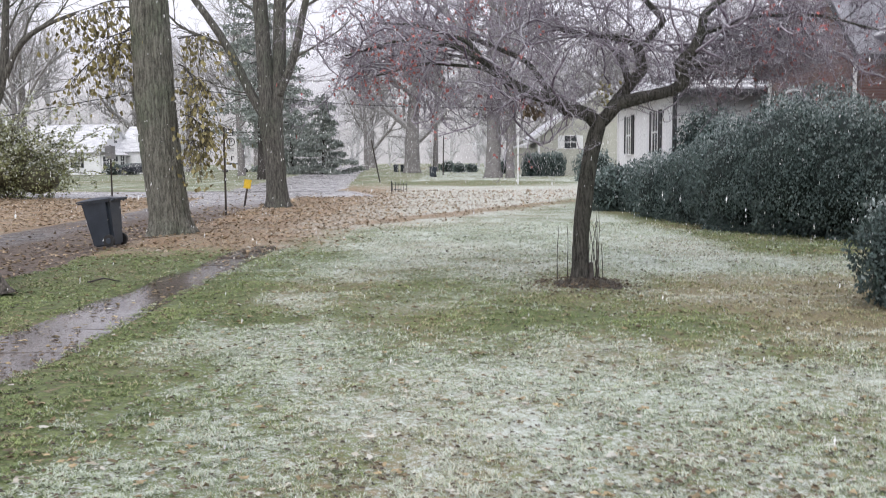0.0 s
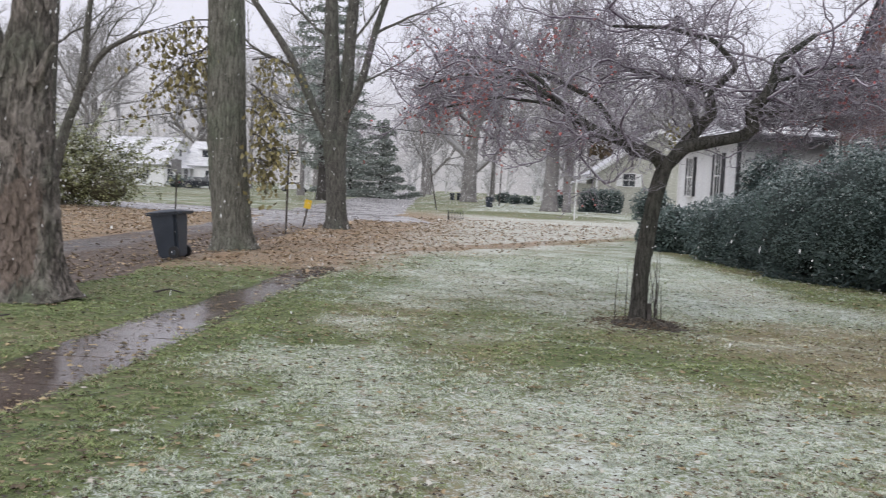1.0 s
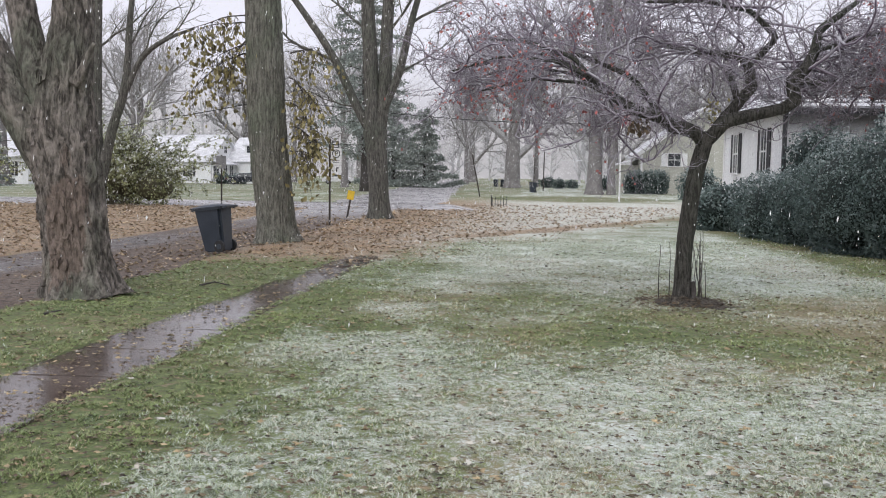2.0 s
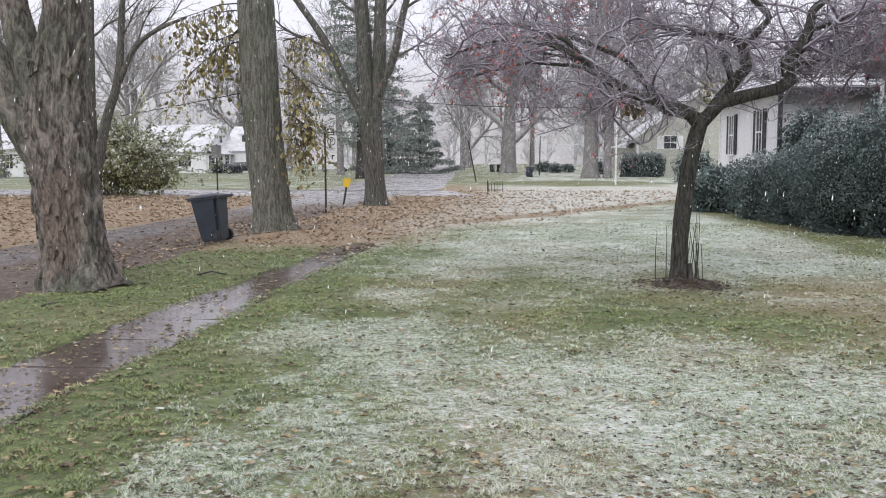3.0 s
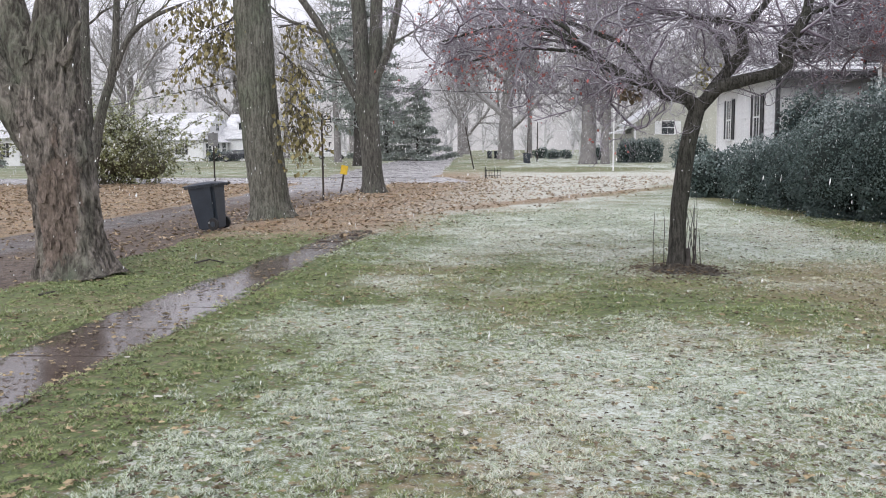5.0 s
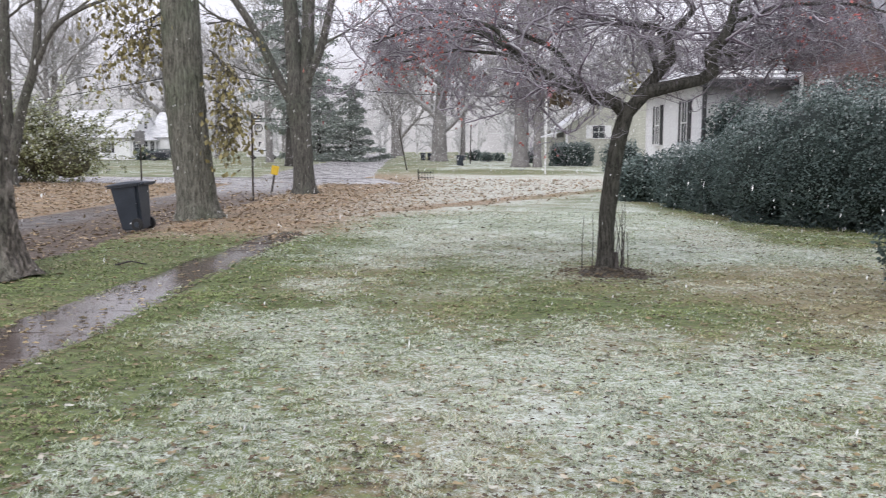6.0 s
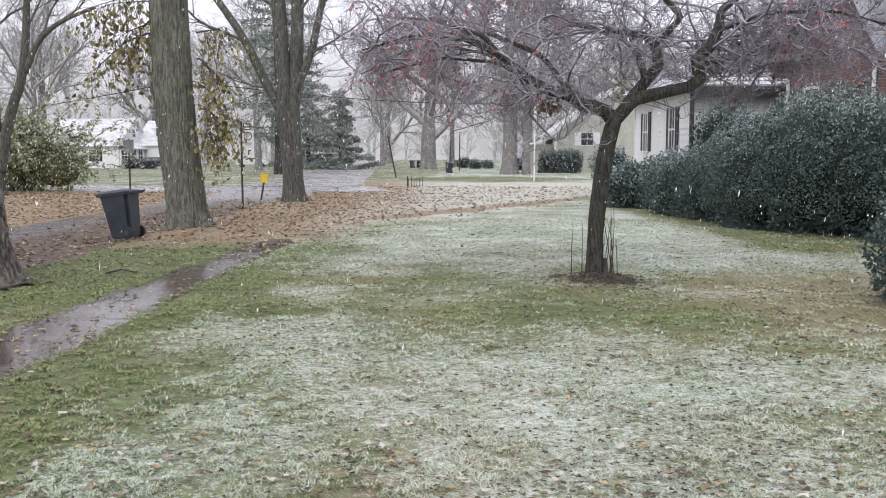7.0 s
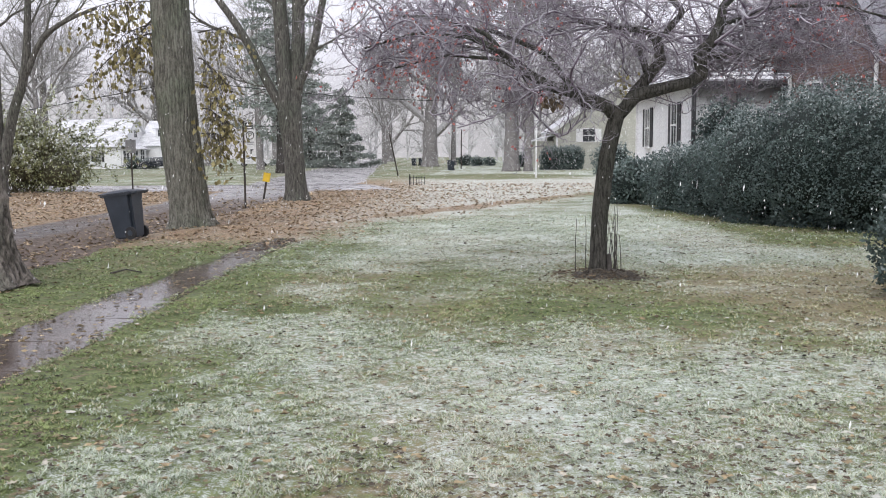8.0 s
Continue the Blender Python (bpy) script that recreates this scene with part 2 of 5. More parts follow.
M_GLASS = material("dark_window_glass", (0.03, 0.035, 0.04), (0.06, 0.065, 0.07), 1, 0.06, 0, 30, rough_var=0.02)
M_CAR_DARK = material("dark_car_paint", (0.015, 0.018, 0.025), (0.03, 0.034, 0.045), 3, 0.25, 0, 30)
M_CAR_WHITE = material("white_car_paint", (0.6, 0.6, 0.62), (0.75, 0.75, 0.76), 3, 0.25, 0, 30)
M_FLAG_RED = material("faded_red_cloth", (0.45, 0.06, 0.08), (0.6, 0.12, 0.14), 4, 0.8, 0, 40)


# ---- ground ----
ROAD_X0, ROAD_X1 = -10.3, -6.5
WEEP = (2.2, 13.35)


def road_share(x, y):
    """1 on asphalt, 0 off it."""
    bend = np.where(y > 52, -0.055 * (y - 52), 0)
    w = 0.45 * (noise2(x, y, 1.6, 31) - 0.5)
    wide = 0.9 * step(40, 60, y)
    main = step(ROAD_X0 - 1.2 * wide - 0.25, ROAD_X0 - 1.2 * wide + 0.1, x - bend + w) * (1 - step(ROAD_X1 + 2 * wide - 0.1, ROAD_X1 + 2 * wide + 0.25, x - bend + w))
    cross = step(44.0, 44.8, y + w) * (1 - step(53.2, 54, y + w)) * (1 - step(-4.5, -2.0, x + 0.25 * (y - 49)))
    return np.maximum(main, cross)


def walk_mid(y):
    return -4.02 + 0.05 * (y - 7)


def walk_half(y):
    return 0.50 - 0.020 * np.clip(y - 8, 0, 12)


def covers(x, y):
    """Shares of snow, leaf litter and straw on the lawn, and of asphalt."""
    x, y = np.asarray(x, float), np.asarray(y, float)
    n = fbm(x, y, 5.0, 11)
    f = 0.5 * fbm(x, y, 1.5, 21) + 0.5 * fbm(x, y, 0.5, 25)
    road = road_share(x, y)
    d = np.hypot((x - WEEP[0] - 0.6) / 5.6, (y - WEEP[1] + 1.6) / 2.9)
    shelter = 1 - step(0.4, 1.35, d + 0.7 * (n - 0.5) + 0.5 * (f - 0.5))
    verge = step(-1.35, -3.3, x - 0.05 * (y - 7) + 1.3 * (n - 0.5) + 1.6 * (f - 0.5)) * step(26, 17, y)
    hedge = step(5.6, 6.8, x + 0.02 * (y - 20)) * step(15.5, 17.5, y) * step(34, 30, y)
    snow = np.clip(0.43 - 0.25 * shelter - 0.28 * verge - 0.08 * step(1.2, -1.2, x) * step(13, 10, y) - 0.15 * step(-4.0, -4.7, x - 0.05 * (y - 7)) - 0.4 * hedge + 0.12 * step(13.5, 16, y) - 0.1 * step(18, 24, y) + 0.2 * (n - 0.5) + 0.85 * (f - 0.5), 0.03, 0.9)
    edge = 17.5 + 2.1 * (x + 3.5) + 4 * (n - 0.5)
    litter = step(-2, 5.0, y + 5 * (f - 0.5) - np.where(x > -3.6, edge, 17.0 + 3 * (n - 0.5))) * np.where(x > -10, step(74, 50, y), step(47, 43, y))
    litter = np.maximum(litter, step(ROAD_X0 + 0.6, ROAD_X0 - 0.4, x) * step(45, 41, y))
    snow = np.where(litter > 0.01, snow * (1 - 0.70 * litter) + litter * 0.4 * step(-6, 1, x) , snow)
    green = (1 - step(0.6, 1.1, np.hypot((x - 4.0) / 7.5, (y - 68) / 9.0) + 0.6 * (n - 0.5))) * (1 - road)
    litter, snow = litter * (1 - 0.85 * green), snow * (1 - 0.6 * green)
    track = step(0.75, 0.35, np.abs((x + 1.1) * 11.5 - (y - 27) * 7.1) / 13.5 + 0.5 * (f - 0.5)) * step(25, 27, y) * step(42, 39, y)
    litter, snow = np.maximum(litter, 0.6 * track), snow * (1 - 0.6 * track)
    straw = np.clip(0.35 + 1.4 * (fbm(x, y, 1.7, 41) - 0.5) + 0.8 * step(2.6, 4.2, x) * shelter - 0.35 * verge, 0, 1)
    return snow, litter, straw, road


def ground_material():
    m = bpy.data.materials.new("snow_dusted_lawn_soil")
    m.use_nodes = True
    nd, ln = m.node_tree.nodes, m.node_tree.links
    bsdf = nd["Principled BSDF"]
    tc = nd.new("ShaderNodeTexCoord")

    def tex(size, detail=5):
        t = nd.new("ShaderNodeTexNoise")
        t.inputs["Scale"].default_value, t.inputs["Detail"].default_value = size, detail
        ln.new(tc.outputs["Object"], t.inputs["Vector"])
        return t.outputs["Fac"]

    def mix(fac, a, b, blend="MIX"):
        x = nd.new("ShaderNodeMix")
        x.data_type, x.blend_type = "RGBA", blend
        for sock, val in ((x.inputs[0], fac), (x.inputs[6], a), (x.inputs[7], b)):
            if hasattr(val, "is_output"):
                ln.new(val, sock)
            elif isinstance(val, (int, float)):
                sock.default_value = val
            else:
                sock.default_value = (*val, 1)
        return x.outputs[2]

    def rng_(src, lo, hi, a=0.0, b=1.0):
        r = nd.new("ShaderNodeMapRange")
        for k, val in (("From Min", lo), ("From Max", hi), ("To Min", a), ("To Max", b)):
            r.inputs[k].default_value = val
        ln.new(src, r.inputs["Value"])
        return r.outputs[0]

    def attr(name):
        a = nd.new("ShaderNodeAttribute")
        a.attribute_name = name
        return a.outputs["Fac"]

    def over(share, noise_out, soft=0.25):
        """Where a share beats a noise: patches that fill the surface as it rises."""
        sub = nd.new("ShaderNodeMath")
        sub.operation = "SUBTRACT"
        ln.new(share, sub.inputs[0])
        ln.new(rng_(noise_out, 0.30, 0.70), sub.inputs[1])
        return rng_(sub.outputs[0], -soft, soft)

    grit, mid, big = tex(38, 6), tex(9, 5), tex(1.3, 4)
    clump = nd.new("ShaderNodeMix")
    clump.inputs[0].default_value = 0.55
    ln.new(tex(20, 6), clump.inputs[2])
    ln.new(tex(85, 6), clump.inputs[3])
    clump = clump.outputs[0]
    grass = mix(rng_(mid, 0.35, 0.65), (0.08, 0.115, 0.035), (0.21, 0.25, 0.10))
    grass = mix(over(attr("straw"), mid, 0.35), grass, (0.28, 0.24, 0.14))
    # noise paints dark gaps between clumps into the grass colour
    grass = mix(rng_(clump, 0.36, 0.58), mix(1.0, grass, (0.36, 0.36, 0.36), "MULTIPLY"), grass)
    leaf = mix(rng_(grit, 0.35, 0.65), (0.13, 0.092, 0.06), (0.44, 0.355, 0.26))
    leaf = mix(rng_(big, 0.4, 0.65), leaf, mix(1.0, leaf, (1.06, 0.9, 0.76), "MULTIPLY"))
    c = mix(over(attr("litter"), mid, 0.3), grass, leaf)
    c = mix(over(attr("snow"), clump, 0.22), c, (0.62, 0.665, 0.615))
    tar = mix(rng_(mid, 0.35, 0.65), (0.058, 0.05, 0.047), (0.13, 0.115, 0.108))
    tar = mix(over(attr("roadleaf"), grit, 0.2), tar, mix(rng_(mid, 0.4, 0.6), (0.07, 0.05, 0.038), (0.16, 0.118, 0.088)))
    tar = mix(over(attr("roadsnow"), grit, 0.3), tar, (0.40, 0.385, 0.385))
    c = mix(rng_(attr("road"), 0.35, 0.65), c, tar)
    ln.new(c, bsdf.inputs["Base Color"])
    rr = mix(rng_(attr("road"), 0.35, 0.65), (0.9, 0.9, 0.9), mix(over(attr("roadleaf"), grit, 0.2), mix(rng_(big, 0.45, 0.6), (0.22, 0.22, 0.22), (0.55, 0.55, 0.55)), (0.85, 0.85, 0.85)))
    ln.new(rr, bsdf.inputs["Roughness"])
    b = nd.new("ShaderNodeBump")
    b.inputs["Strength"].default_value, b.inputs["Distance"].default_value = 0.7, 0.03
    ln.new(grit, b.inputs["Height"])
    ln.new(b.outputs[0], bsdf.inputs["Normal"])
    return m


def build_ground():
    xs = np.concatenate([[-2500, -800, -300, -140, -80, -55, -42], np.arange(-34, 14, 0.2), [16, 20, 26, 36, 55, 80, 140, 300, 800, 2500]])
    ys = np.concatenate([[-2500, -600, -150, -60, -30, -16], np.arange(-9, 3.3, 0.4), np.arange(3.4, 29.9, 0.2), np.arange(30, 62, 0.35), np.arange(62, 130, 2.0), [140, 170, 220, 300, 500, 1000, 2500]])
    X, Y = np.meshgrid(xs, ys, indexing="ij")
    snow, litter, straw, road = covers(X, Y)
    on_walk = step(walk_half(Y) + 0.12, walk_half(Y) - 0.05, np.abs(X - walk_mid(Y))) * step(21, 19, Y)
    Z = 0.05 * (noise2(X, Y, 1.1, 3) - 0.5) + 0.03 * (noise2(X, Y, 0.45, 4) - 0.5)
    Z = Z * (1 - road) * step(80, 40, Y) * (1 - on_walk) - 0.03 * road * step(80, 40, Y) - 0.05 * on_walk
    g = Geo()
    nx, ny = len(xs), len(ys)
    i, j = np.meshgrid(np.arange(nx - 1), np.arange(ny - 1), indexing="ij")
    q = np.stack([i * ny + j, (i + 1) * ny + j, (i + 1) * ny + j + 1, i * ny + j + 1], -1).reshape(-1, 4)
    g.add(np.stack([X, Y, Z], -1).reshape(-1, 3), [q])
    me = g.mesh("ground", ground_material(), True)
    rl = np.clip(0.95 - 0.50 * step(-8.6, -9.2, X) * step(50, 40, Y) + 0.8 * (fbm(X, Y, 2, 77) - 0.5), 0, 1) * step(48, 30, Y)
    rs = np.clip(0.10 + 0.55 * step(30, 46, Y) + 0.8 * (fbm(X, Y, 3, 78) - 0.5), 0, 1) * step(20, 40, Y)
    rs = rs * (1 - 0.95 * step(0.9, 0.4, np.abs(Y - 53.2 - 0.03 * X)) * step(-16, -12, X))
    for name, val in (("snow", snow), ("litter", litter), ("straw", straw), ("road", road), ("roadleaf", rl), ("roadsnow", rs)):
        me.attributes.new(name, "FLOAT", "POINT").data.foreach_set("value", val.ravel().astype(np.float32))
    tagged(new("ground", me), "snow-dusted lawn with leaf-strewn verges and wet asphalt street", "ground", kind="structure")


build_ground()


# ---- trees ----
def path_of(p, d, length, k, r, wander, pull):
    """A wandering way of k steps; pull: a vector that bends it."""
    pts, d = [np.array(p, float)], np.array(d, float)
    for _ in range(k):
        d = d + r.normal(0, wander, 3) + np.asarray(pull)
        d /= np.linalg.norm(d)
        pts.append(pts[-1] + d * length / k)
    return np.array(pts), d


def unit(v):
    return v / (np.linalg.norm(v, axis=-1, keepdims=True) + 1e-9)


def spray_all(geo, starts, r, plan, frost=0.0, floor=None):
    """Branches on branches. starts: rows of place, way, length, radius. plan, per level: steps, sides, wander, pull, children,
    child length, child radius, spread in degrees, where on the parent the first child sits. frost: most snow on the twigs; floor: gives the height below which twigs turn up."""
    P = np.array([s[0] for s in starts], float)
    D = unit(np.array([s[1] for s in starts], float))
    L = np.array([s[2] for s in starts], float)
    R = np.array([s[3] for s in starts], float)
    for level, (k, n, wander, pull, kids, cl, cr, spread, first) in enumerate(plan):
        N = len(P)
        pts, d = [P], D
        for _ in range(k):
            d = d + r.normal(0, wander, (N, 3)) + np.asarray(pull)
            if floor is not None:
                d[:, 2] += np.where(pts[-1][:, 2] < floor(pts[-1]), 0.3, 0)
            d = unit(d)
            pts.append(pts[-1] + d * (L / k)[:, None])
        pts = np.stack(pts, 1)
        tan = unit(np.gradient(pts, axis=1))
        u0 = np.cross(D, r.normal(0, 1, (N, 3)))[:, None]
        u = unit(u0 - tan * (tan * u0).sum(-1, keepdims=True))
        w = np.cross(tan, u)
        a = np.linspace(0, 2 * np.pi, n, endpoint=False)
        rad = R[:, None] * np.linspace(1, 0.4 if kids else 0.3, k + 1)
        ring = pts[:, :, None] + rad[:, :, None, None] * (np.cos(a)[:, None] * u[:, :, None] + np.sin(a)[:, None] * w[:, :, None])
        i, j = np.meshgrid(np.arange(k), np.arange(n), indexing="ij")
        q = np.stack([i * n + j, i * n + (j + 1) % n, (i + 1) * n + (j + 1) % n, (i + 1) * n + j], -1).reshape(-1, 4)
        faces = (np.arange(N)[:, None, None] * ((k + 1) * n) + q).reshape(-1, 4)
        top = (np.cos(a)[:, None] * u[:, :, None] + np.sin(a)[:, None] * w[:, :, None])[..., 2]
        geo.add(ring.reshape(-1, 3), [faces], frost * np.clip(0.35 + 0.65 * top, 0, 1).reshape(-1))
        if not kids:
            break
        f = first + (1 - first) * (np.arange(kids) + r.random((N, kids))) / kids
        x = f * k
        m = np.minimum(x.astype(int), k - 1)
        row = np.arange(N)[:, None]
        q0, q1 = pts[row, m], pts[row, m + 1]
        t = unit(q1 - q0)
        side = unit(np.cross(t, r.normal(0, 1, t.shape)))
        ang = (radians(spread) * r.uniform(0.6, 1.3, f.shape))[..., None]
        P = (q0 + (q1 - q0) * (x - m)[..., None]).reshape(-1, 3)
        D = (t * np.cos(ang) + side * np.sin(ang)).reshape(-1, 3)
        L, R = (L[:, None] * cl * r.uniform(0.55, 1.3, f.shape) * (1.2 - 0.5 * f)).ravel(), (R[:, None] * cr * (1.1 - 0.5 * f)).ravel()
    return geo


def leaf_cloud(g, pts, size, r, share=0.0, droop=0.0):
    """Small folded leaves at the points, turned every way."""
    pts = np.asarray(pts, float)
    n = len(pts)
    a = r.normal(0, 1, (n, 3))
    a[:, 2] -= droop
    a /= np.linalg.norm(a, axis=1)[:, None]
    b = np.cross(a, r.normal(0, 1, (n, 3)))
    b /= np.linalg.norm(b, axis=1)[:, None] + 1e-9
    c = np.cross(a, b)
    s = (np.asarray(size) * r.uniform(0.6, 1.3, n))[:, None]
    v = np.stack([pts, pts + a * s * 0.55 + b * s * 0.34 + c * s * 0.1, pts + a * s, pts + a * s * 0.5 - b * s * 0.34 + c * s * 0.1], 1).reshape(-1, 3)
    base = np.arange(n)[:, None] * 4
    g.add(v, [np.concatenate([base + [0, 1, 2], base + [0, 2, 3]])], np.repeat(np.broadcast_to(share, (n,)), 4))


def bark_lump(seed, flare_h, depth=0.05, lobes=6):
    ph = np.random.default_rng(seed).random(8) * 6.28

    def lump(a, p):
        z = p[2]
        fl = np.exp(-max(z, 0.0) / flare_h)
        w = 1 + 0.42 * fl * (1 + 0.5 * np.sin(lobes * a + ph[0]))
        w = w + 0.05 * np.sin(2 * a + ph[1] + 0.3 * z) + 0.03 * np.sin(3 * a + ph[2] - 0.5 * z)
        w0 = a * 5.2 + 0.5 * noise2(a * 2, np.full_like(a, z), 0.4, seed + 62)
        ridge = 1 - np.abs(2 * noise2(w0, np.full_like(a, z * 0.8), 0.38, seed + 60) - 1)
        furrow = 1.3 * ridge + 0.7 * noise2(a * 11, np.full_like(a, z * 3.4), 0.45, seed + 61) - 0.4
        return w + depth * (furrow - 0.8)
    return lump


def stem(pts, rads, n, seed, flare_h=0.25, depth=0.05, per=14, win=None):
    """A trunk with furrowed bark through a few points."""
    pts, rads = np.asarray(pts, float), np.asarray(rads, float)
    t = np.linspace(0, len(pts) - 1, per * (len(pts) - 1) + 1)
    i = np.arange(len(pts))
    fine = np.stack([np.interp(t, i, pts[:, k]) for k in range(3)], 1)
    win = win or per
    ker = np.ones(win + 1) / (win + 1)
    for k in range(3):
        fine[:, k] = np.convolve(np.pad(fine[:, k], win, mode="reflect", reflect_type="odd"), ker, "same")[win:win + len(t)]
    return Geo().tube(fine, np.interp(t, i, rads), n, lump=bark_lump(seed, flare_h, depth))


BARE = [
    (7, 7, 0.07, (0, 0, 0.05), 7, 0.6, 0.42, 38, 0.25),
    (6, 5, 0.12, (0, 0, 0.05), 7, 0.55, 0.45, 42, 0.2),
    (5, 4, 0.15, (0, 0, 0.03), 6, 0.5, 0.5, 45, 0.15),
    (4, 3, 0.2, (0, 0, 0.0), 0, 0, 0, 0, 0),
]

# old maple by the pavement, two limbs from a broad trunk
maple_old = thing("maple_tree", "old grey-brown maple with rough bark on the verge", "tree", "maples along the street", at=(-6.30, 12.6, -0.03))
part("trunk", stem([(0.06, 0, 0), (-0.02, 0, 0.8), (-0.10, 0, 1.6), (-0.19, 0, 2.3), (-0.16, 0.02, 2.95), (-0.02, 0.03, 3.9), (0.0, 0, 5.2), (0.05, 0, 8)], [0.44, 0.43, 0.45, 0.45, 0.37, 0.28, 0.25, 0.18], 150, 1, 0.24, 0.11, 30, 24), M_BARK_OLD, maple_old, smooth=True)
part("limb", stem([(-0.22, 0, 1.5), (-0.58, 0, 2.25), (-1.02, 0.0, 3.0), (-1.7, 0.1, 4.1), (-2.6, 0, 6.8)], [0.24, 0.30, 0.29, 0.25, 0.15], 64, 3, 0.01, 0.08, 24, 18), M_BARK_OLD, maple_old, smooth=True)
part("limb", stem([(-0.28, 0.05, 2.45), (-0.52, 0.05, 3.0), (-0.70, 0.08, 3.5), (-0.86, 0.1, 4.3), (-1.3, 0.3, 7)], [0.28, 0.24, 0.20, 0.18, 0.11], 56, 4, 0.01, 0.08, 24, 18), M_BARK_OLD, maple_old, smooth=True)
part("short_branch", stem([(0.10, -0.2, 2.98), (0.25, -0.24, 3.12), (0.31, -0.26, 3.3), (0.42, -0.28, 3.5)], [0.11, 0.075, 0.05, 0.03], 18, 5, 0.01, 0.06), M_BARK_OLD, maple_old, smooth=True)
r_bark = np.random.default_rng(81)
for k in range(70):
    z = r_bark.uniform(0.3, 3.2)
    a = r_bark.uniform(-2.9, -0.1)
    rad = np.interp(z, [0, 0.8, 1.6, 2.3, 2.95, 3.9], [0.50, 0.43, 0.45, 0.45, 0.38, 0.29])
    cx = np.interp(z, [0, 0.8, 1.6, 2.3, 2.95, 3.9], [0.06, -0.02, -0.10, -0.19, -0.16, -0.02])
    w, h = r_bark.uniform(0.02, 0.05), r_bark.uniform(0.05, 0.16)
    m = pose(cx + np.cos(a) * rad, np.sin(a) * rad, z, r_bark.normal(0, 6), r_bark.normal(0, 9), math.degrees(a) + 90)
    part("bark_plate", Geo().add([tuple(m @ Vector(p)) for p in ((-w, -0.012, -h), (w * 0.8, -0.02, -h * 0.8), (w, -0.035, h * 0.3), (0.1 * w, -0.03, h), (-w * 0.9, -0.012, h * 0.7), (-w, 0.05, -h), (w * 0.8, 0.05, -h * 0.8), (w, 0.05, h * 0.3), (0.1 * w, 0.05, h), (-w * 0.9, 0.05, h * 0.7))],
                                 [np.array([(0, 1, 2, 3, 4)]), np.array([(0, 5, 6, 1), (1, 6, 7, 2), (2, 7, 8, 3), (3, 8, 9, 4), (4, 9, 5, 0)])]), M_BARK_OLD, maple_old)

# tall straight maple behind the bin, with sprays of olive leaves
maple_tall = thing("maple_tree", "tall straight grey maple with hanging olive-yellow leaves", "tree", "maples along the street", at=(-6.12, 22.9, -0.03))
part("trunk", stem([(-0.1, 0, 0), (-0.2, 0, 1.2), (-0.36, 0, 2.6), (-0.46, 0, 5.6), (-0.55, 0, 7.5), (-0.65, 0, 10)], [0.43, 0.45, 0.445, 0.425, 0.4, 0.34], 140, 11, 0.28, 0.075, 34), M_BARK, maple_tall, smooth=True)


def leafy_sprays(parent, r, starts):
    wood, leaves = Geo(), Geo()
    for p, d, length in starts:
        pts, end = path_of(p, d, length, 10, r, 0.12, (0, 0, -0.06))
        wood.tube(pts, np.linspace(0.022, 0.006, 11), 5, cap=False)
        for i in range(3, 11):
            for _ in range(4):
                q, _e = path_of(pts[i], (end[0] * 0.4 + r.normal(0, 0.5), r.normal(0, 0.5), r.normal(-0.6, 0.4)), r.uniform(0.5, 1.3), 4, r, 0.12, (0, 0, -0.3))
                wood.tube(q, np.linspace(0.006, 0.003, 5), 3, cap=False)
                k = r.integers(3, 7)
                leaf_cloud(leaves, q[r.integers(1, 5, k)] + r.normal(0, 0.06, (k, 3)), 0.14, r, droop=1.8)
    tagged(part("twig_spray", wood, M_BARK_DARK, parent), kind="stuff")
    tagged(part("leaves", leaves, M_OLIVE_LEAF, parent, "hanging olive-yellow leaves"), kind="stuff")


r1 = np.random.default_rng(5)
sp = []
for k in range(5):
    sp.append(((-0.55, -0.1, 5.6 - 0.22 * k), (-0.9, r1.normal(0, 0.25), 0.12 - 0.05 * k), r1.uniform(1.2, 2.1)))
for k in range(5):
    sp.append(((0.25, -0.2, 4.7 - 0.6 * k), (0.7, r1.normal(-0.1, 0.3), 0.0), r1.uniform(0.6, 1.0)))
leafy_sprays(maple_tall, r1, sp)

# forked maple further along
maple_fork = thing("maple_tree", "forked grey maple rising from fallen brown leaves", "tree", "maples along the street", at=(-5.55, 35.1, -0.03))
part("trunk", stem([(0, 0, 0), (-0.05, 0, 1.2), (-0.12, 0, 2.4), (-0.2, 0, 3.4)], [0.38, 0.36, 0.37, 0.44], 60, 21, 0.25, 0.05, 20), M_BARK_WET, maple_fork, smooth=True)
for s_pts, s_r in (([(-0.25, 0, 3.1), (-1.0, 0, 4.4), (-1.7, 0, 6.0), (-2.8, 0, 7.6), (-4.2, 0.2, 9.4)], [0.2, 0.17, 0.15, 0.12, 0.08]),
                   ([(-0.3, 0, 3.2), (-0.35, 0, 5), (-0.5, 0, 7.5), (-0.6, 0, 11)], [0.3, 0.29, 0.25, 0.18]),
                   ([(-0.1, 0.1, 3.2), (0.15, 0.1, 5), (0.2, 0.1, 7.5), (0.5, 0, 11)], [0.27, 0.25, 0.22, 0.15]),
                   ([(0.1, 0, 4.2), (0.75, 0, 5.6), (1.1, 0, 7.4), (1.9, 0, 10)], [0.16, 0.15, 0.12, 0.08])):
    part("limb", stem(s_pts, s_r, 28, 22, 0.01, 0.05), M_BARK_WET, maple_fork, smooth=True)


def crown(parent, r, starts, mat, plan, name="crown"):
    """Fine branches from the given starts, as one part of uncounted twigs."""
    return tagged(part(name, spray_all(Geo(), starts, r, plan), mat, parent), kind="stuff")


